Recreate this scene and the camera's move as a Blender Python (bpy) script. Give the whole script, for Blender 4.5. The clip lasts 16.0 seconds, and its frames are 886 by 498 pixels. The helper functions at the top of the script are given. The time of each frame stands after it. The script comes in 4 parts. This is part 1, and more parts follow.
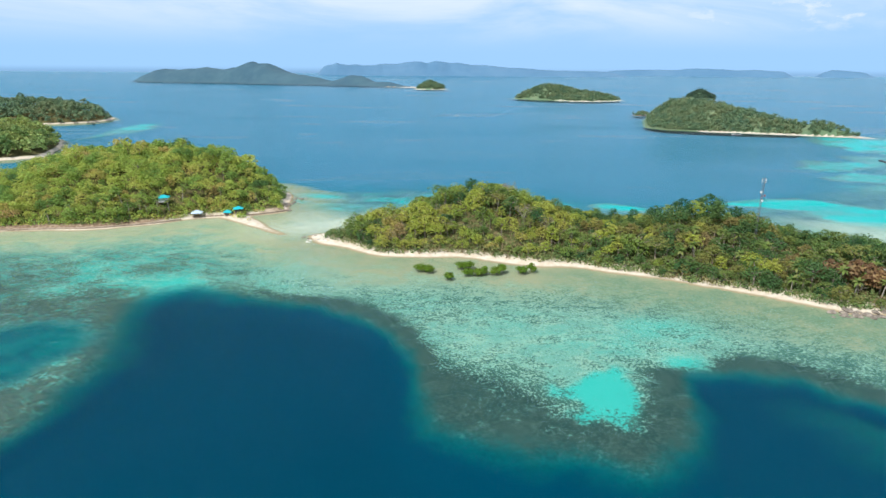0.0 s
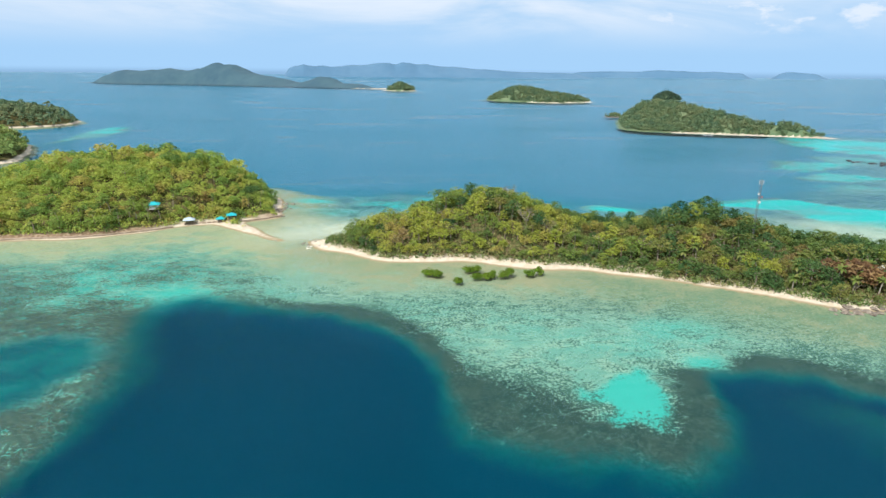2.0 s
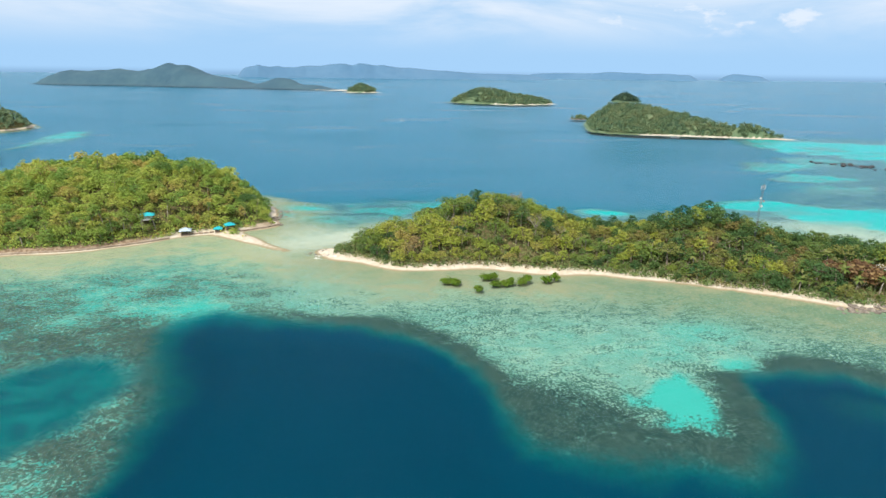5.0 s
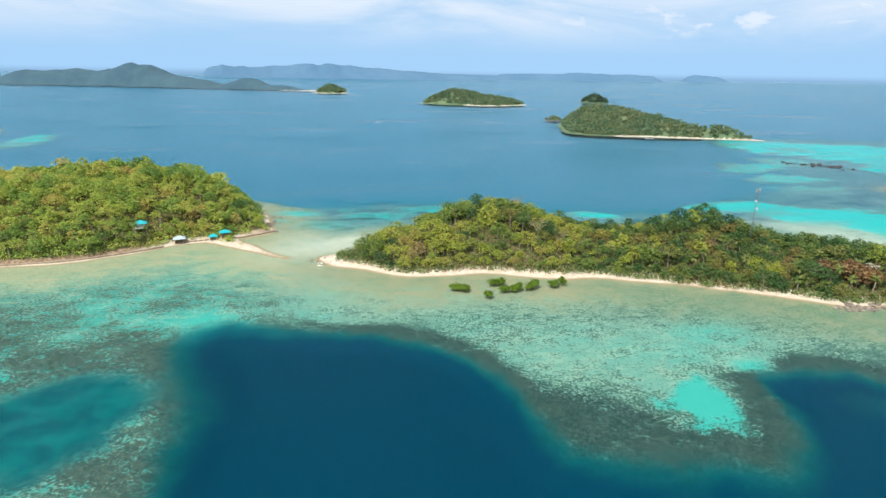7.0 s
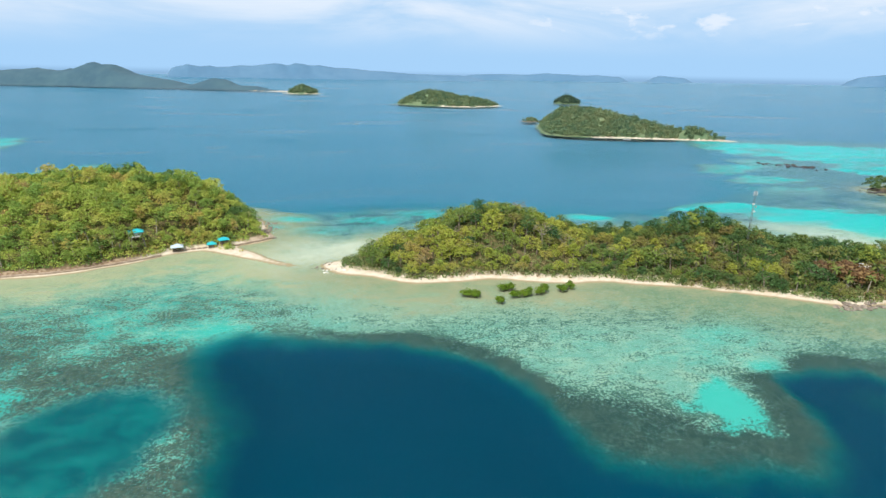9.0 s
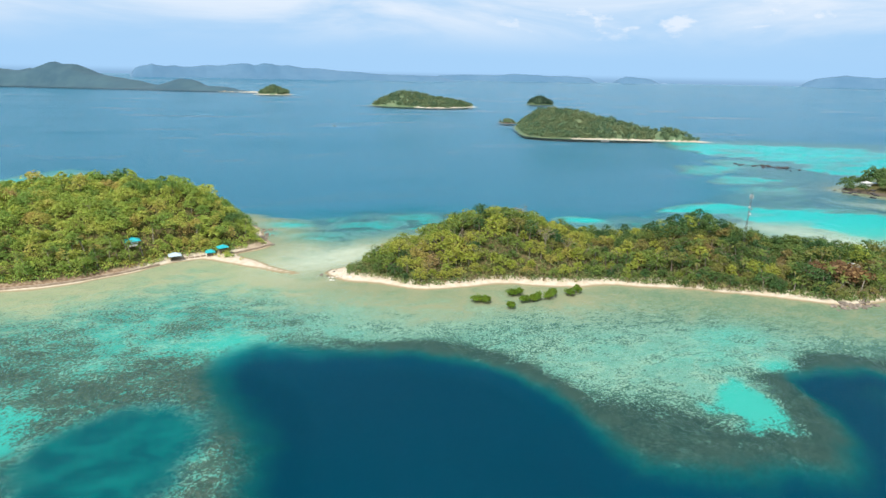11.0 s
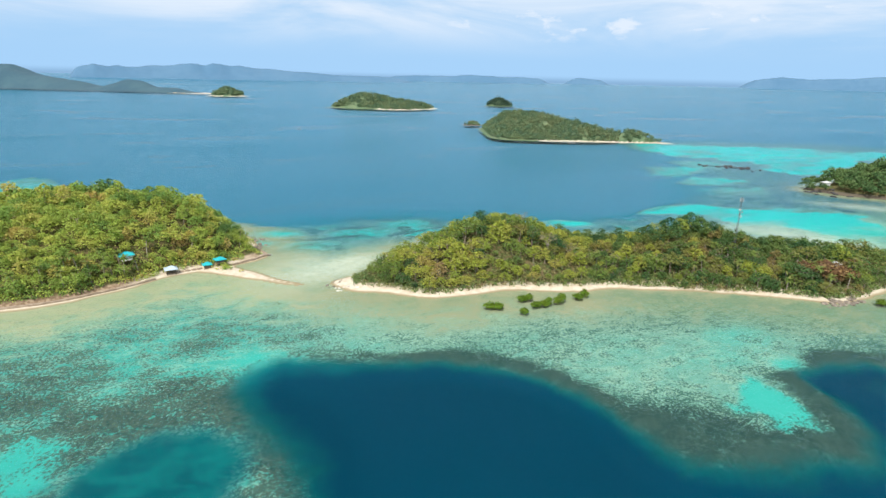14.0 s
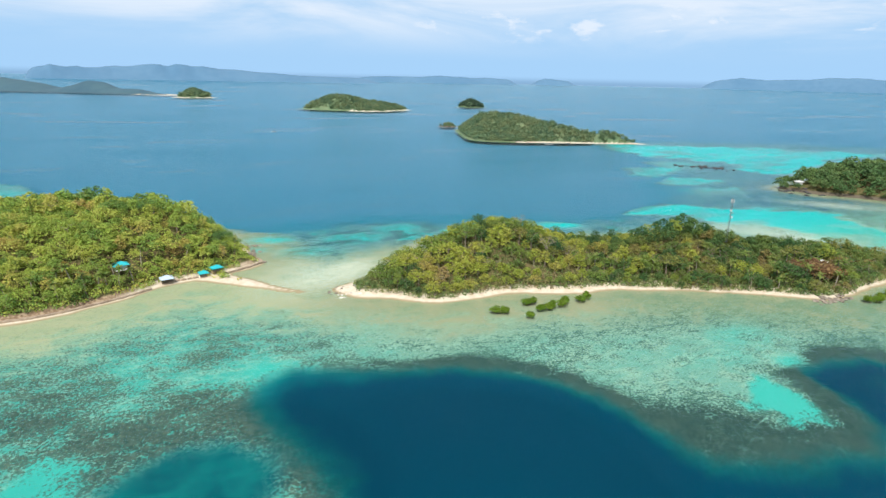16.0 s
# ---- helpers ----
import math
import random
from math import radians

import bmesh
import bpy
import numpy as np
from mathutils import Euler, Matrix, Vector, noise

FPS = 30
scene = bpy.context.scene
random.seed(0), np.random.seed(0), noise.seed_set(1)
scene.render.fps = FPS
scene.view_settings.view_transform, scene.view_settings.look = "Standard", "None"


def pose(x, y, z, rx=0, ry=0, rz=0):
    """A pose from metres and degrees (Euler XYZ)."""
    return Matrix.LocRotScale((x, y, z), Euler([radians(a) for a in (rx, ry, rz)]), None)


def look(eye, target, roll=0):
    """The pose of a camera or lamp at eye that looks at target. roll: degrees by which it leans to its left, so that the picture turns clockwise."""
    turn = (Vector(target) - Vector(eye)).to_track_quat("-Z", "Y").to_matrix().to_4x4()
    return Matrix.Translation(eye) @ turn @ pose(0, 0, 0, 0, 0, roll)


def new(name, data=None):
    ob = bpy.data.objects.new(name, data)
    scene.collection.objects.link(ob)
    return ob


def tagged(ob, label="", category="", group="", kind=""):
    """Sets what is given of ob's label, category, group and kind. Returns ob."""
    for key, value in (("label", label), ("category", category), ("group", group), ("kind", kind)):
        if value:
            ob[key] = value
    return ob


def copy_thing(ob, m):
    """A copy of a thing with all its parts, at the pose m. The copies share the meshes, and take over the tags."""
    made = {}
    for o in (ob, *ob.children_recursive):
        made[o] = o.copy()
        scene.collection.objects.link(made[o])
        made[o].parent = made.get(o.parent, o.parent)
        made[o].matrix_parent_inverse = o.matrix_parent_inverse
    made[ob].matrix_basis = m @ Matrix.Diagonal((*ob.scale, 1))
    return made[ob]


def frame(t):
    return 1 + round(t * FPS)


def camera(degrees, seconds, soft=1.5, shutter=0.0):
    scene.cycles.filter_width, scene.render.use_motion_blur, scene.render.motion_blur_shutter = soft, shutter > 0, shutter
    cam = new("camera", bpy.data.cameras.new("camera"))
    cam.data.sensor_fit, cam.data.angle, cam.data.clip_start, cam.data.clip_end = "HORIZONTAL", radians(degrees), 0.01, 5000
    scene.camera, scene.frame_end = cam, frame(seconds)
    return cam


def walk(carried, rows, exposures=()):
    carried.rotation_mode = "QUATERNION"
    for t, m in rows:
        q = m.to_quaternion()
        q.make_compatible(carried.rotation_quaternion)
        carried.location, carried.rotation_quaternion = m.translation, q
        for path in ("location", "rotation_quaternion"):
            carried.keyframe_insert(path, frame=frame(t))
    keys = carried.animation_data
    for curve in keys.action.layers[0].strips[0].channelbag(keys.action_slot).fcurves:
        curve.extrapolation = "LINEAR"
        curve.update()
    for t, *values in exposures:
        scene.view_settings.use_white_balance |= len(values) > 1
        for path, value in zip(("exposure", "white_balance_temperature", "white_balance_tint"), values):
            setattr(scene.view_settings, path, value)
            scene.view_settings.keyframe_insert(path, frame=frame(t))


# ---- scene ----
# ---- camera: seconds, place, then yaw, pitch and roll in degrees ----
cam = camera(74.3, 16.0)
PATH = [
    (0, -0.231, 0.174, 60.368, 3.295, -17.147, 0.389),
    (0.5, -3.256, 0.122, 60.588, 2.512, -17.108, 0.407),
    (1, -6.298, 0.110, 60.832, 1.639, -17.073, 0.429),
    (1.5, -9.355, 0.138, 61.101, 0.862, -17.042, 0.453),
    (2, -12.425, 0.206, 61.391, 0.077, -17.015, 0.479),
    (2.5, -15.505, 0.314, 61.701, -0.667, -16.991, 0.508),
    (3, -18.595, 0.460, 62.031, -1.294, -16.969, 0.539),
    (3.5, -21.691, 0.645, 62.377, -1.955, -16.949, 0.571),
    (4, -24.792, 0.868, 62.739, -2.660, -16.932, 0.605),
    (6.5, -40.296, 2.544, 64.731, -6.622, -16.863, 0.789),
    (7, -43.383, 2.989, 65.154, -7.422, -16.851, 0.826),
    (7.5, -46.461, 3.469, 65.582, -8.225, -16.838, 0.864),
    (8, -49.527, 3.985, 66.012, -8.972, -16.826, 0.901),
    (8.5, -52.579, 4.536, 66.445, -9.688, -16.813, 0.937),
    (9, -55.616, 5.121, 66.877, -10.402, -16.799, 0.972),
    (11.5, -70.497, 8.556, 68.981, -14.089, -16.717, 1.125),
    (12, -73.399, 9.341, 69.379, -14.777, -16.697, 1.150),
    (12.5, -76.270, 10.159, 69.766, -15.501, -16.675, 1.171),
    (13, -79.110, 11.009, 70.141, -16.301, -16.652, 1.190),
    (13.5, -81.916, 11.889, 70.501, -17.129, -16.628, 1.206),
    (14, -84.687, 12.801, 70.845, -17.911, -16.601, 1.218),
    (14.5, -87.419, 13.744, 71.172, -18.711, -16.574, 1.227),
    (15, -90.112, 14.717, 71.480, -19.498, -16.544, 1.232),
    (15.5, -92.763, 15.720, 71.767, -20.239, -16.513, 1.232),
    (16, -95.370, 16.752, 72.031, -21.009, -16.481, 1.228),
]
walk(cam, [(t, pose(x, y, z, 0, 0, yaw) @ pose(0, 0, 0, 90 + pitch, 0, 0) @ pose(0, 0, 0, 0, 0, roll))
           for t, x, y, z, yaw, pitch, roll in PATH],
     exposures=[(0, 0.0, 6050, 10), (0.8, 0.0, 6250, 10), (2.0, 0.0, 6380, 10), (16, 0.0, 6420, 10)])

# ---- light ----
SUN_ELEVATION, SUN_AZIMUTH = 51.0, 214.0   # azimuth: clockwise from +y, where the sun stands

world = bpy.data.worlds.new("sky")
scene.world = world
world.use_nodes = True


class Nodes:
    """Short hand for node trees."""

    def __init__(self, tree):
        self.tree = tree
        tree.nodes.clear()

    def add(self, kind, inputs=None, **settings):
        n = self.tree.nodes.new(kind)
        for key, value in settings.items():
            setattr(n, key, value)
        for key, value in (inputs or {}).items():
            if isinstance(value, bpy.types.NodeSocket):
                self.tree.links.new(value, n.inputs[key])
            else:
                n.inputs[key].default_value = value
        return n

    def math(self, op, a, b=0.0, c=None, clamp=False):
        ins = {0: a, 1: b}
        if c is not None:
            ins[2] = c
        return self.add("ShaderNodeMath", ins, operation=op, use_clamp=clamp).outputs[0]

    def span(self, v, a, b, lo=0.0, hi=1.0, smooth=True):
        n = self.add("ShaderNodeMapRange", {0: v, 1: a, 2: b, 3: lo, 4: hi}, clamp=True)
        n.interpolation_type = "SMOOTHSTEP" if smooth else "LINEAR"
        return n.outputs[0]

    def mix(self, f, a, b):
        n = self.add("ShaderNodeMix", data_type="RGBA")
        for key, value in ((0, f), (6, a), (7, b)):
            if isinstance(value, bpy.types.NodeSocket):
                self.tree.links.new(value, n.inputs[key])
            else:
                n.inputs[key].default_value = value
        return n.outputs[2]

    def noise(self, vector, scale, detail=3.0, rough=0.55, warp=0.0):
        return self.add("ShaderNodeTexNoise", {"Vector": vector, "Scale": scale, "Detail": detail, "Roughness": rough, "Distortion": warp}).outputs[0]

    def scaled(self, vector, s, turn=0.0, shift=(0, 0, 0)):
        return self.add("ShaderNodeMapping", {"Vector": vector, "Scale": s, "Rotation": (0, 0, turn), "Location": shift}).outputs[0]


def rgb(r, g, b):
    return (r, g, b, 1.0)


w = Nodes(world.node_tree)
sky = w.add("ShaderNodeTexSky", sky_type="NISHITA", sun_disc=False, sun_elevation=radians(SUN_ELEVATION), sun_rotation=radians(SUN_AZIMUTH),
            air_density=1.0, dust_density=1.0, ozone_density=2.0)
where = w.add("ShaderNodeTexCoord").outputs["Generated"]
up = w.add("ShaderNodeSeparateXYZ", {0: where}).outputs[2]
bank = w.noise(w.scaled(where, (1.5, 1.5, 7.5), shift=(0.31, 0.2, 0.0)), 1.7, 6.0, 0.6, 0.5)
puff = w.noise(w.scaled(where, (6.0, 6.0, 17.0), shift=(0.9, 0.4, 0.3)), 2.2, 7.0, 0.62, 0.2)
bank_mask = w.math("MULTIPLY", w.span(bank, 0.28, 0.66), w.span(up, 0.02, 0.10))
east = w.span(w.add("ShaderNodeSeparateXYZ", {0: where}).outputs[0], -0.05, 0.5, 0.25, 1.0)
puff_mask = w.math("MULTIPLY", w.math("MULTIPLY", w.span(puff, 0.50, 0.70), w.span(up, 0.04, 0.075)), east)
cover = w.math("MAXIMUM", w.math("MULTIPLY", bank_mask, 0.85), w.math("MULTIPLY", puff_mask, 0.85))
blue = w.add("ShaderNodeBackground", {0: w.mix(0.0, sky.outputs[0], rgb(1, 1, 1)), 1: 0.11})
haze = w.add("ShaderNodeBackground", {0: rgb(0.40, 0.655, 0.95), 1: 1.0})
cloud = w.add("ShaderNodeBackground", {0: rgb(0.84, 0.91, 1.0), 1: 1.0})
sea_far = w.add("ShaderNodeBackground", {0: rgb(0.26, 0.45, 0.68), 1: 1.0})
low = w.span(up, 0.0, 0.5, 1.0, 0.0)
air = w.add("ShaderNodeMixShader", {0: low, 1: blue.outputs[0], 2: haze.outputs[0]})
clouds = w.add("ShaderNodeMixShader", {0: cover, 1: air.outputs[0], 2: cloud.outputs[0]})
dome = w.add("ShaderNodeMixShader", {0: w.span(up, -0.0095, 0.003, 1.0, 0.0), 1: clouds.outputs[0], 2: sea_far.outputs[0]})
w.add("ShaderNodeOutputWorld", {0: dome.outputs[0]})

sun = new("sun", bpy.data.lights.new("sun", "SUN"))
sun.data.energy, sun.data.angle, sun.data.color = 4.9, radians(0.53), (1.0, 0.95, 0.87)
az, el = radians(SUN_AZIMUTH), radians(SUN_ELEVATION)
sun.matrix_world = look((0, 0, 0), (-math.sin(az) * math.cos(el), -math.cos(az) * math.cos(el), -math.sin(el)))
scene.view_settings.exposure = 0.0


# ---- plan: outlines in metres, and fields over it ----
def rounded(points, steps=5):
    """A closed outline through the points, rounded."""
    p = np.array(points, float)
    a, b, c, d = np.roll(p, 1, 0), p, np.roll(p, -1, 0), np.roll(p, -2, 0)
    out = []
    for s in np.arange(steps) / steps:
        out.append(0.5 * (2 * b + (c - a) * s + (2 * a - 5 * b + 4 * c - d) * s * s + (3 * b - a - 3 * c + d) * s ** 3))
    return np.stack(out, 1).reshape(-1, 2)


def inside(outline, x, y):
    """Metres inside an outline (outside: minus)."""
    best, odd = np.full(x.shape, 1e12), np.zeros(x.shape, bool)
    for (ax, ay), (bx, by) in zip(outline, np.roll(outline, -1, 0)):
        ex, ey = bx - ax, by - ay
        t = np.clip(((x - ax) * ex + (y - ay) * ey) / (ex * ex + ey * ey + 1e-9), 0, 1)
        best = np.minimum(best, (x - ax - t * ex) ** 2 + (y - ay - t * ey) ** 2)
        if ay != by:
            odd ^= ((ay > y) != (by > y)) & (x < ex * (y - ay) / ey + ax)
    return np.where(odd, 1, -1) * np.sqrt(best)


def lattice(i, j, seed):
    n = (i.astype(np.int64) * 374761393 + j.astype(np.int64) * 668265263 + seed * 1442695041) & 0xFFFFFFFF
    n = ((n ^ (n >> 13)) * 1274126177) & 0xFFFFFFFF
    return ((n ^ (n >> 16)) & 0xFFFF) / 65535.0


def bumps(x, y, size, seed=0, octaves=3):
    """Smooth noise from -1 to 1 with lumps of about that size."""
    total, amount = 0.0, 1.0
    for k in range(octaves):
        u, v = np.asarray(x) / size, np.asarray(y) / size
        i, j = np.floor(u), np.floor(v)
        fu, fv = u - i, v - j
        fu, fv = fu * fu * (3 - 2 * fu), fv * fv * (3 - 2 * fv)
        n = (lattice(i, j, seed + k) * (1 - fu) + lattice(i + 1, j, seed + k) * fu) * (1 - fv) \
            + (lattice(i, j + 1, seed + k) * (1 - fu) + lattice(i + 1, j + 1, seed + k) * fu) * fv
        total, amount, size = total + amount * (2 * n - 1), amount * 0.5, size * 0.5
    return total / 1.75


def step(v, a, b):
    t = np.clip((v - a) / (b - a), 0, 1)
    return t * t * (3 - 2 * t)


def hump(x, y, cx, cy, r, stretch=1.0, turn=0.0):
    c, s = math.cos(radians(turn)), math.sin(radians(turn))
    u, v = (x - cx) * c + (y - cy) * s, -(x - cx) * s + (y - cy) * c
    return np.exp(-((u / stretch) ** 2 + v ** 2) / (r * r))


ISLET = rounded([(-63, 209), (-57, 199), (-47, 194.5), (-38, 188), (-29, 184.5), (-18, 184.5), (-6, 186), (6, 182), (19, 178.5), (31, 178), (43, 173.5),
                 (55, 170), (64, 165), (75, 160), (84, 155), (93, 149), (101, 146), (112, 147), (125, 150), (150, 156), (168, 172), (152, 190),
                 (130, 203), (115, 211), (100, 217), (80, 224), (60, 231), (40, 238), (20, 243), (0, 244), (-20, 238), (-37, 229), (-47, 220), (-55, 213.5)])
HEADLAND = rounded([(-72, 209), (-79, 211.5), (-88, 218), (-97, 224.5), (-107, 231), (-116, 229), (-122, 224), (-129, 218), (-137, 214), (-144, 210),
                    (-152, 207.5), (-165, 206), (-182, 203), (-205, 195), (-235, 188), (-262, 200), (-275, 235), (-262, 290), (-230, 325), (-190, 330),
                    (-150, 318), (-115, 300), (-94, 285), (-88, 272), (-85.5, 256), (-82, 246), (-88, 239.5), (-94.5, 236), (-87, 226.5), (-79, 216)])
INLET_HILL = rounded([(-300, 385), (-330, 360), (-400, 340), (-480, 380), (-490, 480), (-420, 520), (-360, 490), (-330, 455), (-308, 415)])
BAY_HILL = rounded([(-424, 654), (-459, 616), (-506, 600), (-600, 580), (-700, 640), (-680, 760), (-560, 780), (-460, 720)])
EAST_LAND = rounded([(276, 318), (279, 296), (295, 278), (309, 258), (338, 222), (420, 200), (520, 240), (540, 330), (460, 380), (392, 376), (345, 345), (303, 328)])
LANDS = (ISLET, HEADLAND, INLET_HILL, BAY_HILL, EAST_LAND)
REEF = rounded([(-330, 20), (-95, 20), (-86, 60), (-83, 88), (-81, 107), (-85, 123), (-94, 141), (-91, 152), (-81, 157), (-66, 152), (-51, 147.5), (-37, 144.5),
                (-24, 135.5), (-14.5, 124), (-11, 108), (-10, 96), (-4, 88), (8, 83), (20, 80), (31, 80), (37, 86), (41, 96), (43, 106), (46, 114),
                (57, 118), (68, 116), (76, 110), (92, 95), (130, 70), (330, 40), (700, 200), (720, 470), (437, 622), (344, 612), (308, 527), (262, 430),
                (215, 372), (170, 320), (130, 290), (85, 284), (40, 300), (-15, 312), (-57, 306), (-92, 316), (-140, 335), (-250, 360), (-330, 300)], 4)
POOL = rounded([(-122, 117), (-115, 129), (-100, 130), (-91, 123.5), (-88.5, 111), (-93, 100), (-104, 91), (-118, 96)])
SAND_EAST = rounded([(16, 108), (23, 113), (31, 117), (34, 112), (33.5, 105), (32, 98), (28.5, 92), (22, 93), (17.5, 97), (13.5, 102.5)])
SAND_WEST = rounded([(-138, 128), (-135, 136), (-127, 134.5), (-123, 129), (-124, 120), (-126, 113), (-134, 116), (-140, 121)])
# outline, raggedness, brightness
BANKS = [(rounded(p), rag, b) for p, rag, b in (
    ([(345, 625), (394, 572), (461, 540), (530, 500), (600, 440), (493, 425), (408, 378), (345, 364), (329, 396), (350, 441), (314, 477), (300, 529), (308, 580)], 22, 1.0),
    ([(374, 545), (428, 535), (500, 480), (448, 462), (401, 442), (352, 464)], 12, 1.0),
    ([(161, 305), (177, 284), (208, 270), (236, 256), (234, 237), (226, 215), (225, 195), (189, 192), (175, 200), (176, 216), (174, 234), (156, 250), (141, 268), (117, 286)], 12, 0.95),
    ([(225, 436), (262, 428), (270, 404), (236, 390), (215, 402)], 22, 0.8),
    ([(208, 374), (248, 378), (256, 360), (222, 348), (202, 352)], 20, 0.8),
    ([(212, 322), (240, 338), (256, 330), (230, 312)], 18, 0.8),
    ([(269, 462), (310, 457), (315, 426), (278, 421)], 10, 0.5),
    ([(54, 279), (66, 281), (78, 273), (77, 266), (60, 266), (53, 270)], 4, 1.0),
    ([(-258, 420), (-235, 470), (-215, 455), (-205, 425), (-235, 400)], 10, 0.6),
    ([(-352, 500), (-336, 560), (-338, 610), (-362, 660), (-378, 620), (-362, 550)], 12, 0.8))]


def far_rise(x, y):
    """The sea sheet climbs a little far out, so that its rim meets the horizon."""
    return 19 * step(np.hypot(x, y), 2900, 4900)


def nearest_land(x, y):
    return np.max([inside(o, x, y) for o in LANDS], 0)


def ground_height(x, y, land=None, reef=None):
    """Height of the sea bed and of the islands' soil."""
    x, y = np.asarray(x, float), np.asarray(y, float)
    s = nearest_land(x, y) if land is None else land
    r = inside(REEF, x, y) if reef is None else reef
    s = s + 0.8 * bumps(x, y, 7, 3, 2)
    rise = 2.2 + 12.3 * hump(x, y, 4, 216, 24, 1.15, -5) + 8.5 * hump(x, y, 77, 197, 15, 1.5, -25) \
        + 15.6 * hump(x, y, -166, 270, 47, 1.2) + 8.7 * hump(x, y, -120, 266, 26) \
        + 9 * hump(x, y, -400, 440, 70) + 13 * hump(x, y, -560, 680, 110) + 9 * hump(x, y, 370, 280, 60)
    rise = rise * (1 + 0.12 * bumps(x, y, 18, 8))
    dry = 0.19 * np.clip(s, 0, 6) + rise * (1 - np.exp(-np.clip(s - 4, 0, None) / 10)) + 0.06 * bumps(x, y, 3, 5) * step(s, 0, 3)
    wet = -0.12 - 1.0 * step(-s, 0, 30)
    edge = r + 2.5 * bumps(x, y, 9, 21)
    back = step(y - 0.1 * np.abs(x), 190, 240)
    soft = np.clip(hump(x, y, 14, 80, 22, 1.7) + hump(x, y, -84, 112, 24) + 0.9 * hump(x, y, -80, 143, 15, 1.5, -30), 0, 1)
    wet = wet - 2.5 * ((1 - back) * np.clip((-edge + 1 + 6 * soft + 5 * hump(x, y, 14, 78, 18, 1.9)) / (7.5 + 15 * soft), 0, 1) ** 1.3 + back * step(-edge + 16 * bumps(x, y, 45, 40) + 11 * bumps(x, y * 1.6, 13, 44), -46, 70)) - (0.24 + 0.6 * bumps(x, y, 13, 61, 3)) * step(inside(POOL, x, y) + 5 * bumps(x, y, 9, 4), -6, 7) - 0.26 * hump(x, y, -114, 118, 23) + 0.16 * bumps(x, y, 2.5, 30) * step(-s, 3, 20) + 1.65 * hump(x, y, 80, 95, 28, 1.3, -40) * step(-r, 0, 12)
    shallow = np.max([inside(o, x, y) + 0.6 * k * bumps(x, y * 2.0, 24, 14, 5) for o, k, _ in BANKS], 0)
    wet = np.maximum(wet, -0.95 - 3 * (1 - step(shallow, -9, 3)))
    return np.where(s > 0, dry, wet) + far_rise(x, y)


# ---- materials ----
def material(name):
    m = bpy.data.materials.new(name)
    m.use_nodes = True
    return m, Nodes(m.node_tree)


def surface(name, colours, scale, rough=0.7, metal=0.0, relief=0.3, fine=8.0, random_per_thing=0.0):
    """A plain solid surface: two colours mixed by coarse and fine grain."""
    m, n = material(name)
    at = n.add("ShaderNodeTexCoord").outputs["Object"]
    coarse, grain = n.noise(at, scale, 4.0), n.noise(at, scale * fine, 3.0)
    f = n.math("ADD", n.math("MULTIPLY", coarse, 0.7), n.math("MULTIPLY", grain, 0.3))
    col = n.mix(n.span(f, 0.35, 0.65), rgb(*colours[0]), rgb(*colours[1]))
    if random_per_thing:
        r = n.add("ShaderNodeObjectInfo").outputs["Random"]
        col = n.add("ShaderNodeHueSaturation", {"Value": n.span(r, 0, 1, 1 - random_per_thing, 1 + random_per_thing, False), "Color": col}).outputs[0]
    bump = n.add("ShaderNodeBump", {"Height": grain, "Strength": relief, "Distance": 0.05})
    b = n.add("ShaderNodeBsdfPrincipled", {"Base Color": col, "Roughness": rough, "Metallic": metal, "Normal": bump.outputs[0]})
    n.add("ShaderNodeOutputMaterial", {0: b.outputs[0]})
    return m


def foliage(name, stops, leaf=0.35, region=0.0):
    """Leaves: the colour goes by the tree (object or joined tint), and a little by the leaf."""
    m, n = material(name)
    info = n.add("ShaderNodeObjectInfo")
    tint = n.add("ShaderNodeAttribute", attribute_name="tint").outputs["Fac"]
    r = n.math("FRACT", n.math("ADD", info.outputs["Random"], tint))
    geo = n.add("ShaderNodeNewGeometry")
    if region:
        lump = n.noise(geo.outputs["Position"], 0.035, 2.0)
        r = n.math("ADD", n.math("MULTIPLY", r, 1 - region), n.math("MULTIPLY", n.span(lump, 0.36, 0.64), region))
    ramp = n.add("ShaderNodeValToRGB", {0: r})
    el_ = ramp.color_ramp.elements
    while len(el_) < len(stops):
        el_.new(0.5)
    for e, (p, c) in zip(el_, stops):
        e.position, e.color = p, rgb(*c)
    isl = geo.outputs["Random Per Island"]
    col = n.add("ShaderNodeHueSaturation", {"Hue": n.span(isl, 0, 1, 0.485, 0.515, False), "Value": n.span(isl, 0, 1, 1 - leaf, 1 + leaf, False), "Color": ramp.outputs[0]}).outputs[0]
    spray = n.noise(geo.outputs["Position"], 0.9, 2.0)
    col = n.add("ShaderNodeHueSaturation", {"Hue": n.span(spray, 0.3, 0.7, 0.492, 0.508, False), "Value": n.span(spray, 0.3, 0.7, 0.8, 1.2, False), "Color": col}).outputs[0]
    d = n.add("ShaderNodeBsdfPrincipled", {"Base Color": col, "Roughness": 0.55, "Specular IOR Level": 0.25})
    t = n.add("ShaderNodeBsdfTranslucent", {0: col})
    n.add("ShaderNodeOutputMaterial", {0: n.add("ShaderNodeMixShader", {0: 0.36, 1: d.outputs[0], 2: t.outputs[0]}).outputs[0]})
    return m


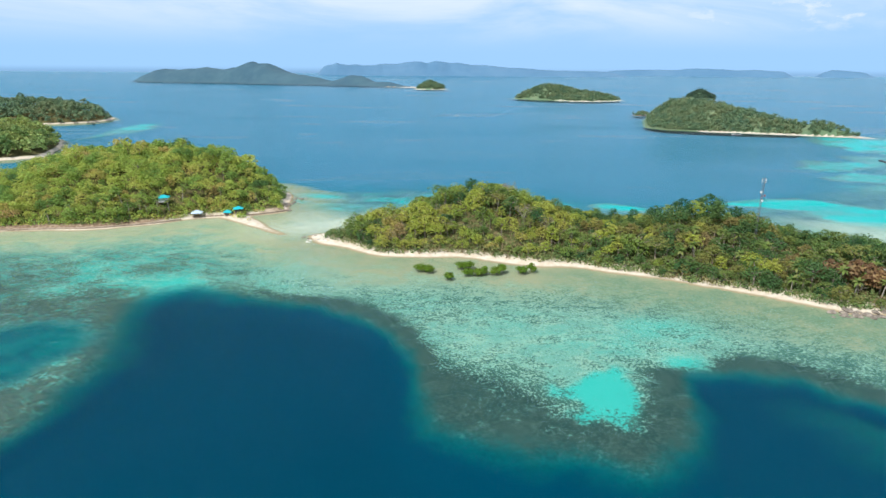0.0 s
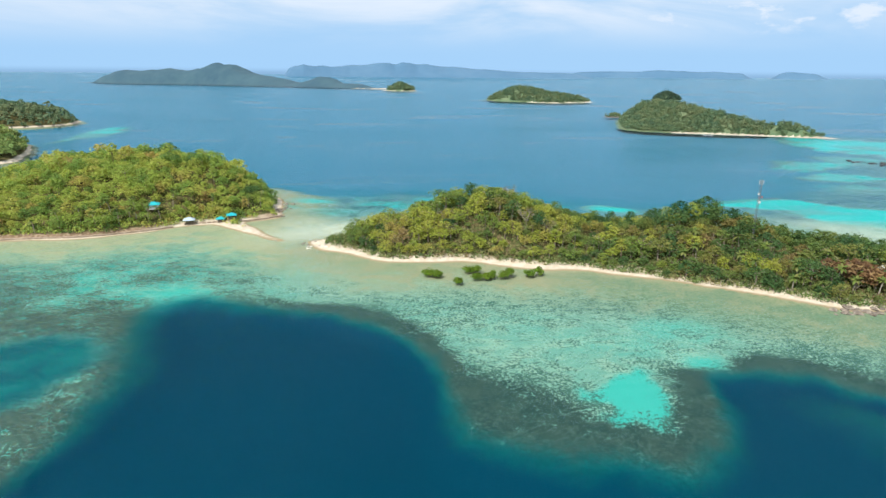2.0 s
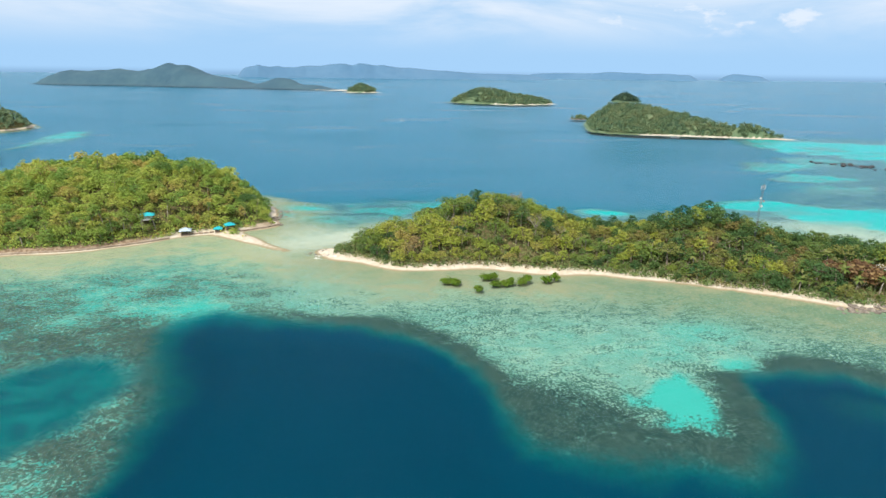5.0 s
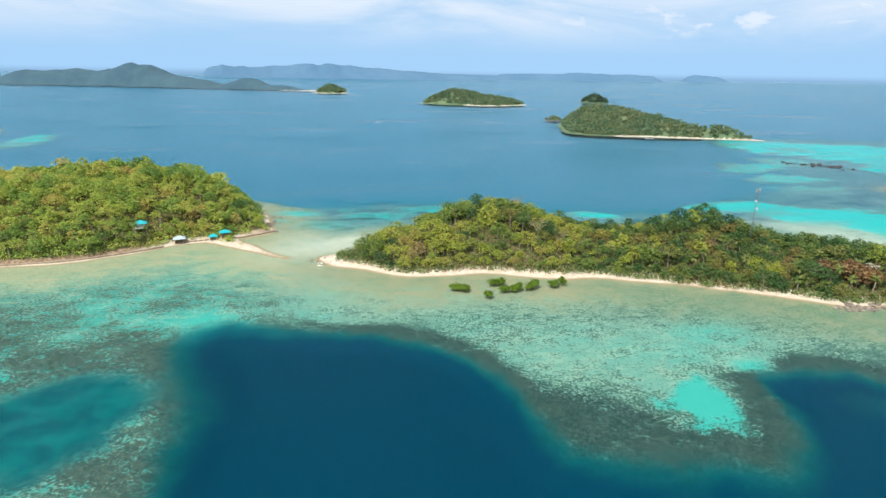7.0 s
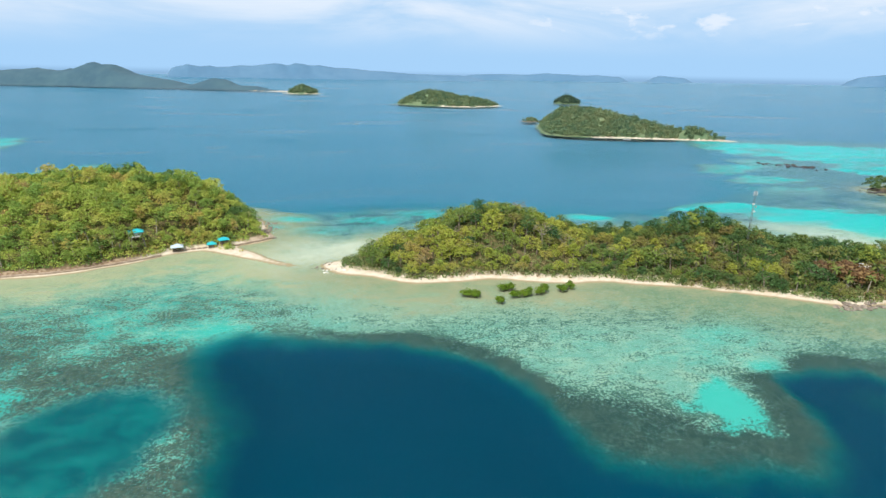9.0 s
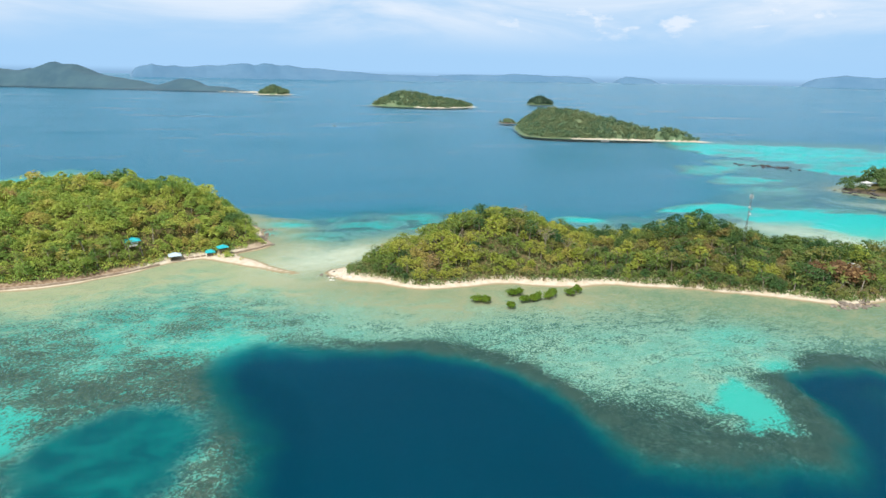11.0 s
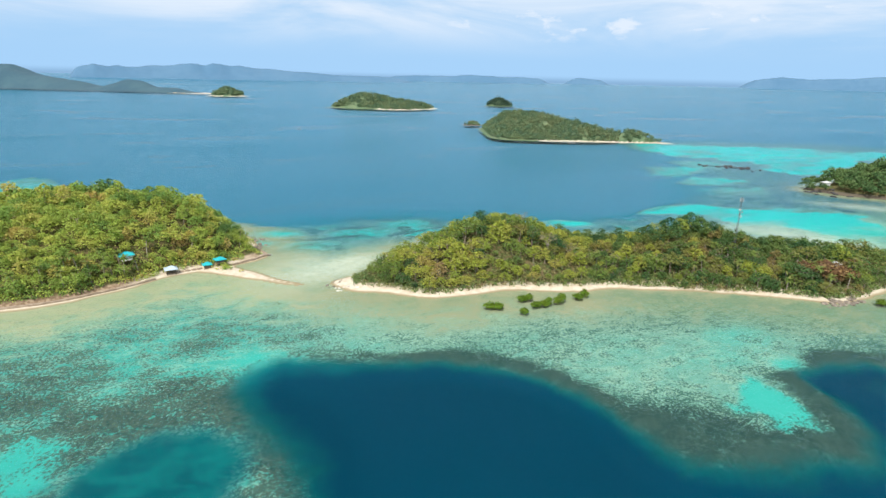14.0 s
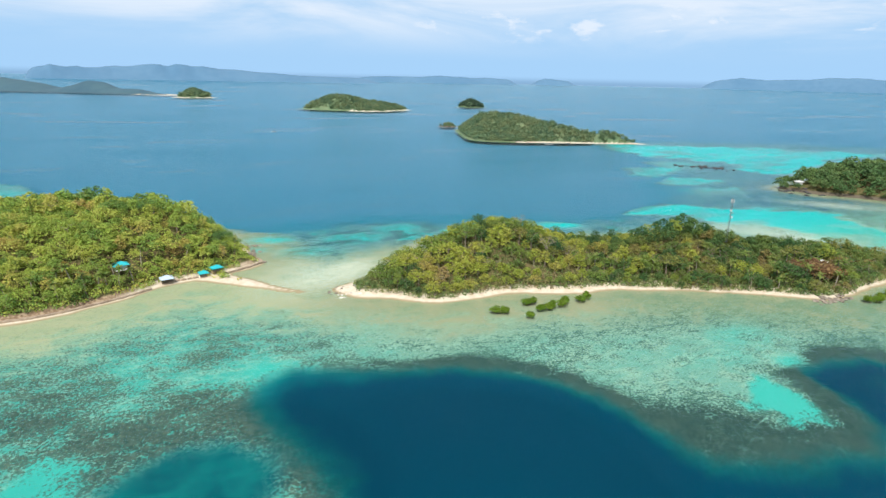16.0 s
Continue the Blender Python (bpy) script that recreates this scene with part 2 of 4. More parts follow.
def make_ground_material():
    m, n = material("sand_coral_and_soil")
    geo = n.add("ShaderNodeNewGeometry")
    at = geo.outputs["Position"]
    height = n.math("SUBTRACT", n.add("ShaderNodeSeparateXYZ", {0: at}).outputs[2], n.add("ShaderNodeAttribute", attribute_name="rise").outputs["Fac"])

    def field(key):
        return n.add("ShaderNodeAttribute", attribute_name=key).outputs["Fac"]

    shore, coral, turq, reef, grey = field("shore"), field("coral"), field("bright"), field("reef"), field("rubble")
    heads = n.noise(n.scaled(at, (1.5, 1.5, 1.0), -0.25), 1.0, 5.0, 0.72, 0.1)
    clump = n.noise(n.scaled(at, (0.3, 0.45, 0.3), 0.5), 1.0, 4.0, 0.65, 0.1)
    patch = n.noise(n.scaled(at, (0.1, 0.15, 0.1), -0.2), 1.0, 4.0, 0.62, 0.6)
    fine = n.noise(at, 3.0, 3.0, 0.6)
    turq = n.span(n.math("ADD", turq, n.math("MULTIPLY", n.math("SUBTRACT", heads, 0.5), 1.5)), 0.1, 0.9)
    # bare bottom: olive by the shore, pale grey-green further out
    near = n.mix(n.span(patch, 0.3, 0.7), rgb(0.365, 0.305, 0.185), rgb(0.29, 0.285, 0.17))
    near = n.mix(field("west"), near, n.mix(n.span(patch, 0.3, 0.7), rgb(0.43, 0.37, 0.23), rgb(0.36, 0.35, 0.21)))
    flat = n.mix(n.span(patch, 0.35, 0.65), rgb(0.185, 0.345, 0.270), rgb(0.325, 0.435, 0.325))
    flat = n.mix(field("west"), flat, n.mix(n.span(clump, 0.35, 0.65), rgb(0.08, 0.33, 0.27), rgb(0.27, 0.45, 0.35)))
    bare = n.mix(n.span(n.math("ADD", shore, n.math("MULTIPLY", n.math("SUBTRACT", patch, 0.5), 40.0)), 6.0, 38.0), near, flat)
    bare = n.mix(turq, bare, n.mix(field("strait"), n.mix(patch, rgb(0.032, 0.36, 0.30), rgb(0.095, 0.46, 0.38)), n.mix(patch, rgb(0.003, 0.40, 0.385), rgb(0.010, 0.49, 0.46))))
    brown = n.mix(n.span(fine, 0.3, 0.7), rgb(0.0150, 0.0468, 0.0468), rgb(0.0420, 0.0686, 0.0562))
    brown = n.mix(n.span(n.noise(at, 0.25, 3.0), 0.42, 0.62), brown, rgb(0.0400, 0.0686, 0.0577))
    brown = n.mix(n.span(n.noise(at, 1.3, 4.0, 0.7), 0.52, 0.66, 0.0, 0.7), brown, rgb(0.085, 0.135, 0.11))
    brown = n.mix(n.span(coral, 0.55, 0.85), rgb(0.0624, 0.1326, 0.1053), brown)
    brown = n.mix(n.math("MULTIPLY", field("west"), n.span(n.noise(at, 0.9, 4.0, 0.7), 0.38, 0.66, 0.1, 0.85)), brown, n.mix(n.span(fine, 0.4, 0.65), rgb(0.095, 0.118, 0.095), rgb(0.15, 0.155, 0.115)))
    brown = n.mix(n.span(shore, 8.0, 30.0), rgb(0.1872, 0.2184, 0.1248), brown)
    mixed = n.math("ADD", n.math("MULTIPLY", heads, 0.58), n.math("ADD", n.math("MULTIPLY", patch, 0.22), n.math("MULTIPLY", clump, 0.20)))
    limit = n.span(coral, 0.0, 1.0, 0.625, 0.40, False)
    grown = n.span(n.math("SUBTRACT", mixed, limit), -0.038, 0.042, 0.0, 0.97)
    weed = n.math("MULTIPLY", field("weed"), n.span(mixed, 0.38, 0.58, 0.1, 0.7))
    bare = n.mix(weed, bare, rgb(0.115, 0.215, 0.145))
    bed = n.mix(grown, bare, brown)
    bed = n.mix(n.math("MULTIPLY", grey, n.span(mixed, 0.4, 0.58, 0.55, 0.92)), bed, rgb(0.036, 0.136, 0.185))
    bed = n.mix(n.math("MULTIPLY", field("shoal"), n.span(mixed, 0.38, 0.6, 1.0, 0.45)), bed, rgb(0.64, 0.57, 0.45))
    # deep water swallows the bottom
    murk = n.math("ADD", height, n.math("MULTIPLY", n.math("SUBTRACT", patch, 0.5), 0.9))
    bed = n.mix(n.span(n.math("ADD", height, n.math("MULTIPLY", heads, 0.4)), -0.92, -1.85), bed, n.mix(field("strait"), n.mix(n.math("MULTIPLY", turq, 0.8), n.mix(n.span(mixed, 0.42, 0.58), rgb(0.005, 0.122, 0.116), rgb(0.003, 0.068, 0.072)), rgb(0.006, 0.185, 0.20)), rgb(0.012, 0.165, 0.235)))
    open_sea = n.math("MAXIMUM", n.span(reef, -60.0, -200.0), field("strait"))
    deep = n.mix(n.noise(at, 0.012, 2.0), rgb(0.0003, 0.036, 0.066), rgb(0.0005, 0.050, 0.086))
    # the open sea tones hold some grey of haze and mirrored cloud
    bed = n.mix(n.span(murk, -1.5, -2.75), bed, n.mix(open_sea, deep, n.mix(n.noise(n.scaled(at, (0.002, 0.006, 1.0)), 1.0, 3.0), rgb(0.036, 0.155, 0.235), rgb(0.050, 0.188, 0.280))))
    lagoon = n.span(n.math("ADD", field("pool"), n.math("MULTIPLY", n.math("SUBTRACT", heads, 0.5), 0.7)), 0.1, 1.0)
    bed = n.mix(lagoon, bed, n.mix(n.span(n.math("ADD", n.math("MULTIPLY", patch, 0.7), n.math("MULTIPLY", clump, 0.3)), 0.36, 0.66), rgb(0.003, 0.082, 0.100), rgb(0.005, 0.150, 0.150)))
    # dry land
    sand = n.mix(n.span(n.noise(at, 0.5, 4.0), 0.35, 0.65), rgb(0.5616, 0.468, 0.3432), rgb(0.6396, 0.5694, 0.4524))
    sand = n.mix(n.span(fine, 0.55, 0.75, 0.0, 0.35), sand, rgb(0.3276, 0.2574, 0.1716))
    wet = n.mix(n.span(height, 0.05, 0.3), rgb(0.3276, 0.2652, 0.156), sand)
    litter = n.mix(n.span(n.noise(at, 0.9, 4.0), 0.4, 0.6), rgb(0.075, 0.085, 0.03), rgb(0.15, 0.12, 0.06))
    wet = n.mix(field("mud"), wet, n.mix(fine, rgb(0.0936, 0.078, 0.0546), rgb(0.1872, 0.156, 0.117)))
    wet = n.mix(n.math("MULTIPLY", field("earth"), n.span(n.math("ADD", height, n.math("MULTIPLY", n.math("SUBTRACT", n.noise(at, 0.6, 4.0), 0.5), 0.8)), 0.30, 0.62)), wet, n.mix(n.span(n.noise(at, 1.1, 4.0), 0.4, 0.62), rgb(0.20, 0.135, 0.085), rgb(0.36, 0.27, 0.18)))
    dry = n.mix(n.span(n.math("ADD", height, n.math("MULTIPLY", fine, 0.6)), 1.45, 2.1), wet, litter)
    col = n.mix(n.span(height, -0.06, 0.03), bed, dry)
    bump = n.add("ShaderNodeBump", {"Height": fine, "Strength": 0.4, "Distance": 0.15})
    b = n.add("ShaderNodeBsdfPrincipled", {"Base Color": col, "Roughness": 1.0, "Specular IOR Level": 0.0, "Normal": bump.outputs[0]})
    n.add("ShaderNodeOutputMaterial", {0: b.outputs[0]})
    return m


def make_water_material():
    m, n = material("sea_water")
    at = n.add("ShaderNodeNewGeometry").outputs["Position"]
    ripple = n.noise(n.scaled(n.scaled(at, (1.0, 1.0, 1.0), -1.05), (0.5, 2.0, 1.0)), 1.0, 3.0, 0.55, 0.3)
    swell = n.noise(n.scaled(at, (0.16, 0.07, 1.0), 0.4), 1.0, 2.0, 0.5)
    gust = n.noise(n.scaled(at, (0.004, 0.012, 1.0), 0.15), 1.0, 3.0, 0.6, 0.5)
    h = n.math("ADD", n.math("MULTIPLY", ripple, 0.42), n.math("MULTIPLY", swell, 0.8))
    bump = n.add("ShaderNodeBump", {"Height": h, "Strength": 0.6, "Distance": 1.0})
    fres = n.add("ShaderNodeFresnel", {"IOR": 1.33, "Normal": bump.outputs[0]}).outputs[0]
    # facets that lean towards the sky mirror more of it, in wind-blown patches
    glint = n.math("MULTIPLY", n.span(ripple, 0.44, 0.66), n.span(n.noise(at, 0.03, 3.0), 0.35, 0.65, 0.35, 1.0))
    gl = n.add("ShaderNodeBsdfGlossy", {"Color": rgb(0.82, 0.93, 1.0), "Roughness": n.span(gust, 0.3, 0.7, 0.12, 0.3), "Normal": bump.outputs[0]})
    tr = n.add("ShaderNodeBsdfTransparent", {0: rgb(0.87, 0.985, 0.985)})
    mix = n.add("ShaderNodeMixShader", {0: n.math("ADD", n.math("MULTIPLY", n.math("POWER", fres, 1.45), 0.55), n.math("MULTIPLY", glint, 0.022), clamp=True), 1: tr.outputs[0], 2: gl.outputs[0]})
    n.add("ShaderNodeOutputMaterial", {0: mix.outputs[0]})
    return m


GROUND, WATER = make_ground_material(), make_water_material()
GREENS = [(0.0, (0.10, 0.175, 0.05)), (0.25, (0.21, 0.29, 0.06)), (0.52, (0.36, 0.405, 0.06)), (0.78, (0.41, 0.405, 0.08)), (0.92, (0.42, 0.345, 0.095)), (1.0, (0.38, 0.28, 0.12))]
LEAVES = foliage("broad_leaves", GREENS, 0.2, 0.35)
HEAD_LEAVES = foliage("lush_leaves", [(0.0, (0.08, 0.165, 0.05)), (0.26, (0.22, 0.34, 0.07)), (0.56, (0.38, 0.46, 0.085)), (0.80, (0.47, 0.50, 0.10)), (0.92, (0.49, 0.41, 0.11)), (1.0, (0.46, 0.31, 0.13))], 0.2, 0.28)
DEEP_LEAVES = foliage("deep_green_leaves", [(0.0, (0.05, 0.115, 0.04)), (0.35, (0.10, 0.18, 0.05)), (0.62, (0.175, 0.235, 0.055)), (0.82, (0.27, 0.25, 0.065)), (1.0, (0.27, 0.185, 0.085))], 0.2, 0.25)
HILL_LEAVES = foliage("hill_leaves", [(0.0, (0.17, 0.27, 0.08)), (1.0, (0.38, 0.42, 0.12))], 0.3, 0.3)
# greens of the distant woods, muted and blued by painted haze
FAR_LEAVES = foliage("haze_tinted_leaves", [(0.0, (0.11, 0.20, 0.115)), (0.5, (0.18, 0.255, 0.125)), (1.0, (0.26, 0.29, 0.14))], 0.3, 0.4)
DARK_LEAVES = foliage("shaded_leaves", [(0.0, (0.056, 0.112, 0.072)), (1.0, (0.104, 0.16, 0.088))], 0.3)
EAST_LEAVES = foliage("dark_mangrove_leaves", [(0.0, (0.075, 0.16, 0.055)), (1.0, (0.16, 0.235, 0.075))], 0.3, 0.3)
DARK_BUSH = foliage("dark_bush_leaves", [(0.0, (0.04, 0.115, 0.04)), (1.0, (0.075, 0.16, 0.05))], 0.3)
PALM_LEAVES = foliage("palm_leaves", [(0.0, (0.096, 0.16, 0.032)), (0.6, (0.176, 0.232, 0.048)), (1.0, (0.256, 0.256, 0.08))], 0.25)
MANGROVE_LEAVES = foliage("mangrove_leaves", [(0.0, (0.12, 0.208, 0.016)), (1.0, (0.176, 0.264, 0.024))], 0.3)
SCRUB_LEAVES = foliage("dry_scrub_leaves", [(0.0, (0.10, 0.17, 0.055)), (0.5, (0.20, 0.27, 0.08)), (0.8, (0.30, 0.28, 0.11)), (1.0, (0.32, 0.22, 0.13))], 0.28, 0.2)
RUSSET_LEAVES = foliage("russet_leaves", [(0.0, (0.19, 0.115, 0.055)), (1.0, (0.27, 0.16, 0.07))], 0.3)
DRY_LEAVES = foliage("dry_leaves", [(0.0, (0.26, 0.24, 0.13)), (1.0, (0.36, 0.30, 0.19))], 0.25)
BARK = surface("bark", ((0.16, 0.12, 0.085), (0.30, 0.25, 0.19)), 2.0, 0.9, random_per_thing=0.2)
PALE_BARK = surface("palm_bark", ((0.26, 0.22, 0.17), (0.40, 0.35, 0.28)), 3.0, 0.9)
ROCK = surface("shore_rock", ((0.1312, 0.1066, 0.082), (0.3116, 0.2624, 0.205)), 0.8, 0.95, relief=0.8, random_per_thing=0.2)
PALE_ROCK = surface("bleached_rock", ((0.50, 0.45, 0.37), (0.68, 0.63, 0.55)), 1.5, 0.95, relief=0.8, random_per_thing=0.15)
DARK_ROCK = surface("wet_rock", ((0.030, 0.030, 0.031), (0.075, 0.070, 0.066)), 0.6, 0.8, relief=0.8)
STONE = surface("lime_washed_stone", ((0.246, 0.1804, 0.123), (0.3936, 0.3116, 0.2296)), 0.7, 0.95, relief=0.7)
TEAL_ROOF = surface("teal_painted_sheet", ((0.012, 0.36, 0.40), (0.03, 0.45, 0.47)), 1.2, 0.45)
PALE_ROOF = surface("faded_pale_blue_sheet", ((0.41, 0.5084, 0.5904), (0.5412, 0.6232, 0.6888)), 1.0, 0.45)
TIMBER = surface("weathered_timber", ((0.1148, 0.082, 0.0574), (0.2132, 0.164, 0.1148)), 3.0, 0.85)
PAINT = surface("white_paint", ((0.574, 0.5658, 0.5412), (0.656, 0.656, 0.6396)), 1.5, 0.6)
STEEL = surface("galvanised_steel", ((0.1312, 0.1394, 0.1476), (0.246, 0.2542, 0.2624)), 4.0, 0.55, 0.4)
RED = surface("faded_red_paint", ((0.3444, 0.082, 0.0574), (0.451, 0.1312, 0.0902)), 3.0, 0.6)
# soil under FAR_LEAVES, with a little of the same haze in its colour
HILL_NEAR = surface("wooded_slope", ((0.09, 0.16, 0.08), (0.17, 0.215, 0.11)), 0.05, 0.95, relief=0.6)
# aerial haze of the long island is painted into this blue-grey base colour
HILL_FAR = surface("haze_tinted_far_slope", ((0.040, 0.092, 0.125), (0.056, 0.116, 0.142)), 0.012, 1.0, relief=0.5, fine=5.0)
# the ridges' blue is distance haze put into the base colour
HILL_RIDGE = surface("haze_tinted_ridge", ((0.078, 0.172, 0.270), (0.098, 0.196, 0.295)), 0.003, 1.0, relief=0.2)
BEACH = surface("far_beach_sand", ((0.5576, 0.4756, 0.3608), (0.656, 0.5904, 0.4756)), 0.1, 0.95)


# ---- building helpers ----
def mesh_from(name, verts, faces, mats, smooth=False, tint=None):
    me = bpy.data.meshes.new(name)
    v, f = np.asarray(verts, np.float32), np.asarray(faces, np.int32)
    me.vertices.add(len(v))
    me.vertices.foreach_set("co", v.ravel())
    me.loops.add(f.size)
    me.loops.foreach_set("vertex_index", f.ravel())
    me.polygons.add(len(f))
    me.polygons.foreach_set("loop_start", np.arange(len(f), dtype=np.int32) * f.shape[1])
    if smooth:
        me.polygons.foreach_set("use_smooth", np.ones(len(f), bool))
    for m in mats if isinstance(mats, (list, tuple)) else (mats,):
        me.materials.append(m)
    if tint is not None:
        a = me.attributes.new("tint", "FLOAT", "POINT")
        a.data.foreach_set("value", np.asarray(tint, np.float32))
    me.update(calc_edges=True)
    return me


def part(name, bm, mat, parent, label=""):
    me = bpy.data.meshes.new(name)
    bm.to_mesh(me)
    bm.free()
    me.materials.append(mat)
    ob = new(name, me)
    ob.parent = parent
    return tagged(ob, label)


def piece(name, me, parent, label=""):
    ob = new(name, me)
    ob.parent = parent
    return tagged(ob, label)


def box(bm, size, m=Matrix(), bevel=0.0):
    made = bmesh.ops.create_cube(bm, size=1.0, matrix=m @ Matrix.Diagonal((*size, 1)))
    if bevel:
        edges = list({e for v in made["verts"] for e in v.link_edges})
        bmesh.ops.bevel(bm, geom=edges, offset=bevel, segments=1, affect="EDGES")
    return bm


def rod(bm, a, b, r0, r1=None, sides=6):
    a, b = Vector(a), Vector(b)
    turn = (b - a).to_track_quat("Z", "Y").to_matrix().to_4x4()
    bmesh.ops.create_cone(bm, cap_ends=True, segments=sides, radius1=r0, radius2=r0 if r1 is None else r1, depth=(b - a).length,
                          matrix=Matrix.Translation((a + b) / 2) @ turn)
    return bm


def empty(name, m, label, category, group="", kind=""):
    ob = new(name)
    ob.empty_display_size = 0.5
    ob.matrix_world = m
    return tagged(ob, label, category, group, kind)


def leaf_quads(rng, centres, radii, count, size, flat=0.75, lift=0.45):
    """Bent leaves on the shells of clumps: verts and quads."""
    c, r = np.repeat(centres, count, 0), np.repeat(radii, count)[:, None]
    d = rng.normal(size=(len(c), 3))
    d[:, 2] = np.abs(d[:, 2]) * 1.1 - 0.45
    d /= np.linalg.norm(d, axis=1)[:, None]
    at = c + d * r * rng.uniform(0.72, 1.05, (len(c), 1)) * np.array([1, 1, flat])
    nrm = d + np.array([0, 0, lift]) + rng.normal(0, 0.45, (len(c), 3))
    nrm /= np.linalg.norm(nrm, axis=1)[:, None]
    side = np.cross(nrm, rng.normal(size=(len(c), 3)))
    side /= np.linalg.norm(side, axis=1)[:, None]
    long = np.cross(nrm, side)
    s = size * rng.uniform(0.6, 1.3, (len(c), 1))
    quad = np.stack([at - long * s * 0.6, at + side * s * 0.42 - nrm * s * 0.1, at + long * s * 0.7 - nrm * s * 0.12, at - side * s * 0.42 - nrm * s * 0.1], 1)
    return quad.reshape(-1, 3), np.arange(len(c) * 4).reshape(-1, 4)


def crown_shape(rng, radius, height, base, clumps, count, size, flat=1.0, open_=0.0):
    """A crown: uneven clumps spread over a lopsided dome, with gaps. flat: umbrella crowns are under 1; open_: how far the clumps stand apart."""
    k = np.arange(clumps) + 0.5
    z = 1 - k / clumps * 1.4
    a = k * 2.39996 + rng.uniform(0, 6.3) + rng.normal(0, 0.35, clumps)
    q = np.sqrt(np.clip(1 - z * z, 0.02, 1)) * rng.uniform(0.45, 1.08, clumps)
    lean, stretch = rng.uniform(-0.25, 0.25, 2), rng.uniform(0.85, 1.15)
    c = np.stack([q * np.cos(a) * stretch + lean[0] * z, q * np.sin(a) / stretch + lean[1] * z, np.clip(z, -0.4, 1) * flat * rng.uniform(0.68, 1.12, clumps)], 1)
    c = c * np.array([radius * 0.84, radius * 0.84, height * 0.56]) + np.array([0, 0, base + height * (0.42 + 0.3 * (1 - flat))])
    r = radius * rng.uniform(0.2, 0.48, clumps) * (1 - 0.35 * open_)
    return leaf_quads(rng, c, r, count, size)


def trunk_shape(rng, height, radius, limbs):
    bm = bmesh.new()
    top = (rng.uniform(-0.4, 0.4), rng.uniform(-0.4, 0.4), height * 0.62)
    rod(bm, (0, 0, -0.6), top, 0.24, 0.13, 7)
    for i in range(limbs):
        a = i * 6.283 / limbs + rng.uniform(-0.4, 0.4)
        rod(bm, top, (top[0] + radius * 0.6 * math.cos(a), top[1] + radius * 0.6 * math.sin(a), height * rng.uniform(0.75, 0.92)), 0.1, 0.035, 5)
    return bm


# ---- ground and water ----
def spread(fine_from, fine_to, fine, reach, growth=1.12):
    """Grid lines: even in the middle, ever wider apart outwards."""
    mid = list(np.arange(fine_from, fine_to + fine / 2, fine))
    d, v = fine, mid[-1]
    while v < reach:
        d *= growth
        v += d
        mid.append(v)
    d, v, low_side = fine, mid[0], []
    while v > -reach:
        d *= growth
        v -= d
        low_side.append(v)
    return np.array(low_side[::-1] + mid)


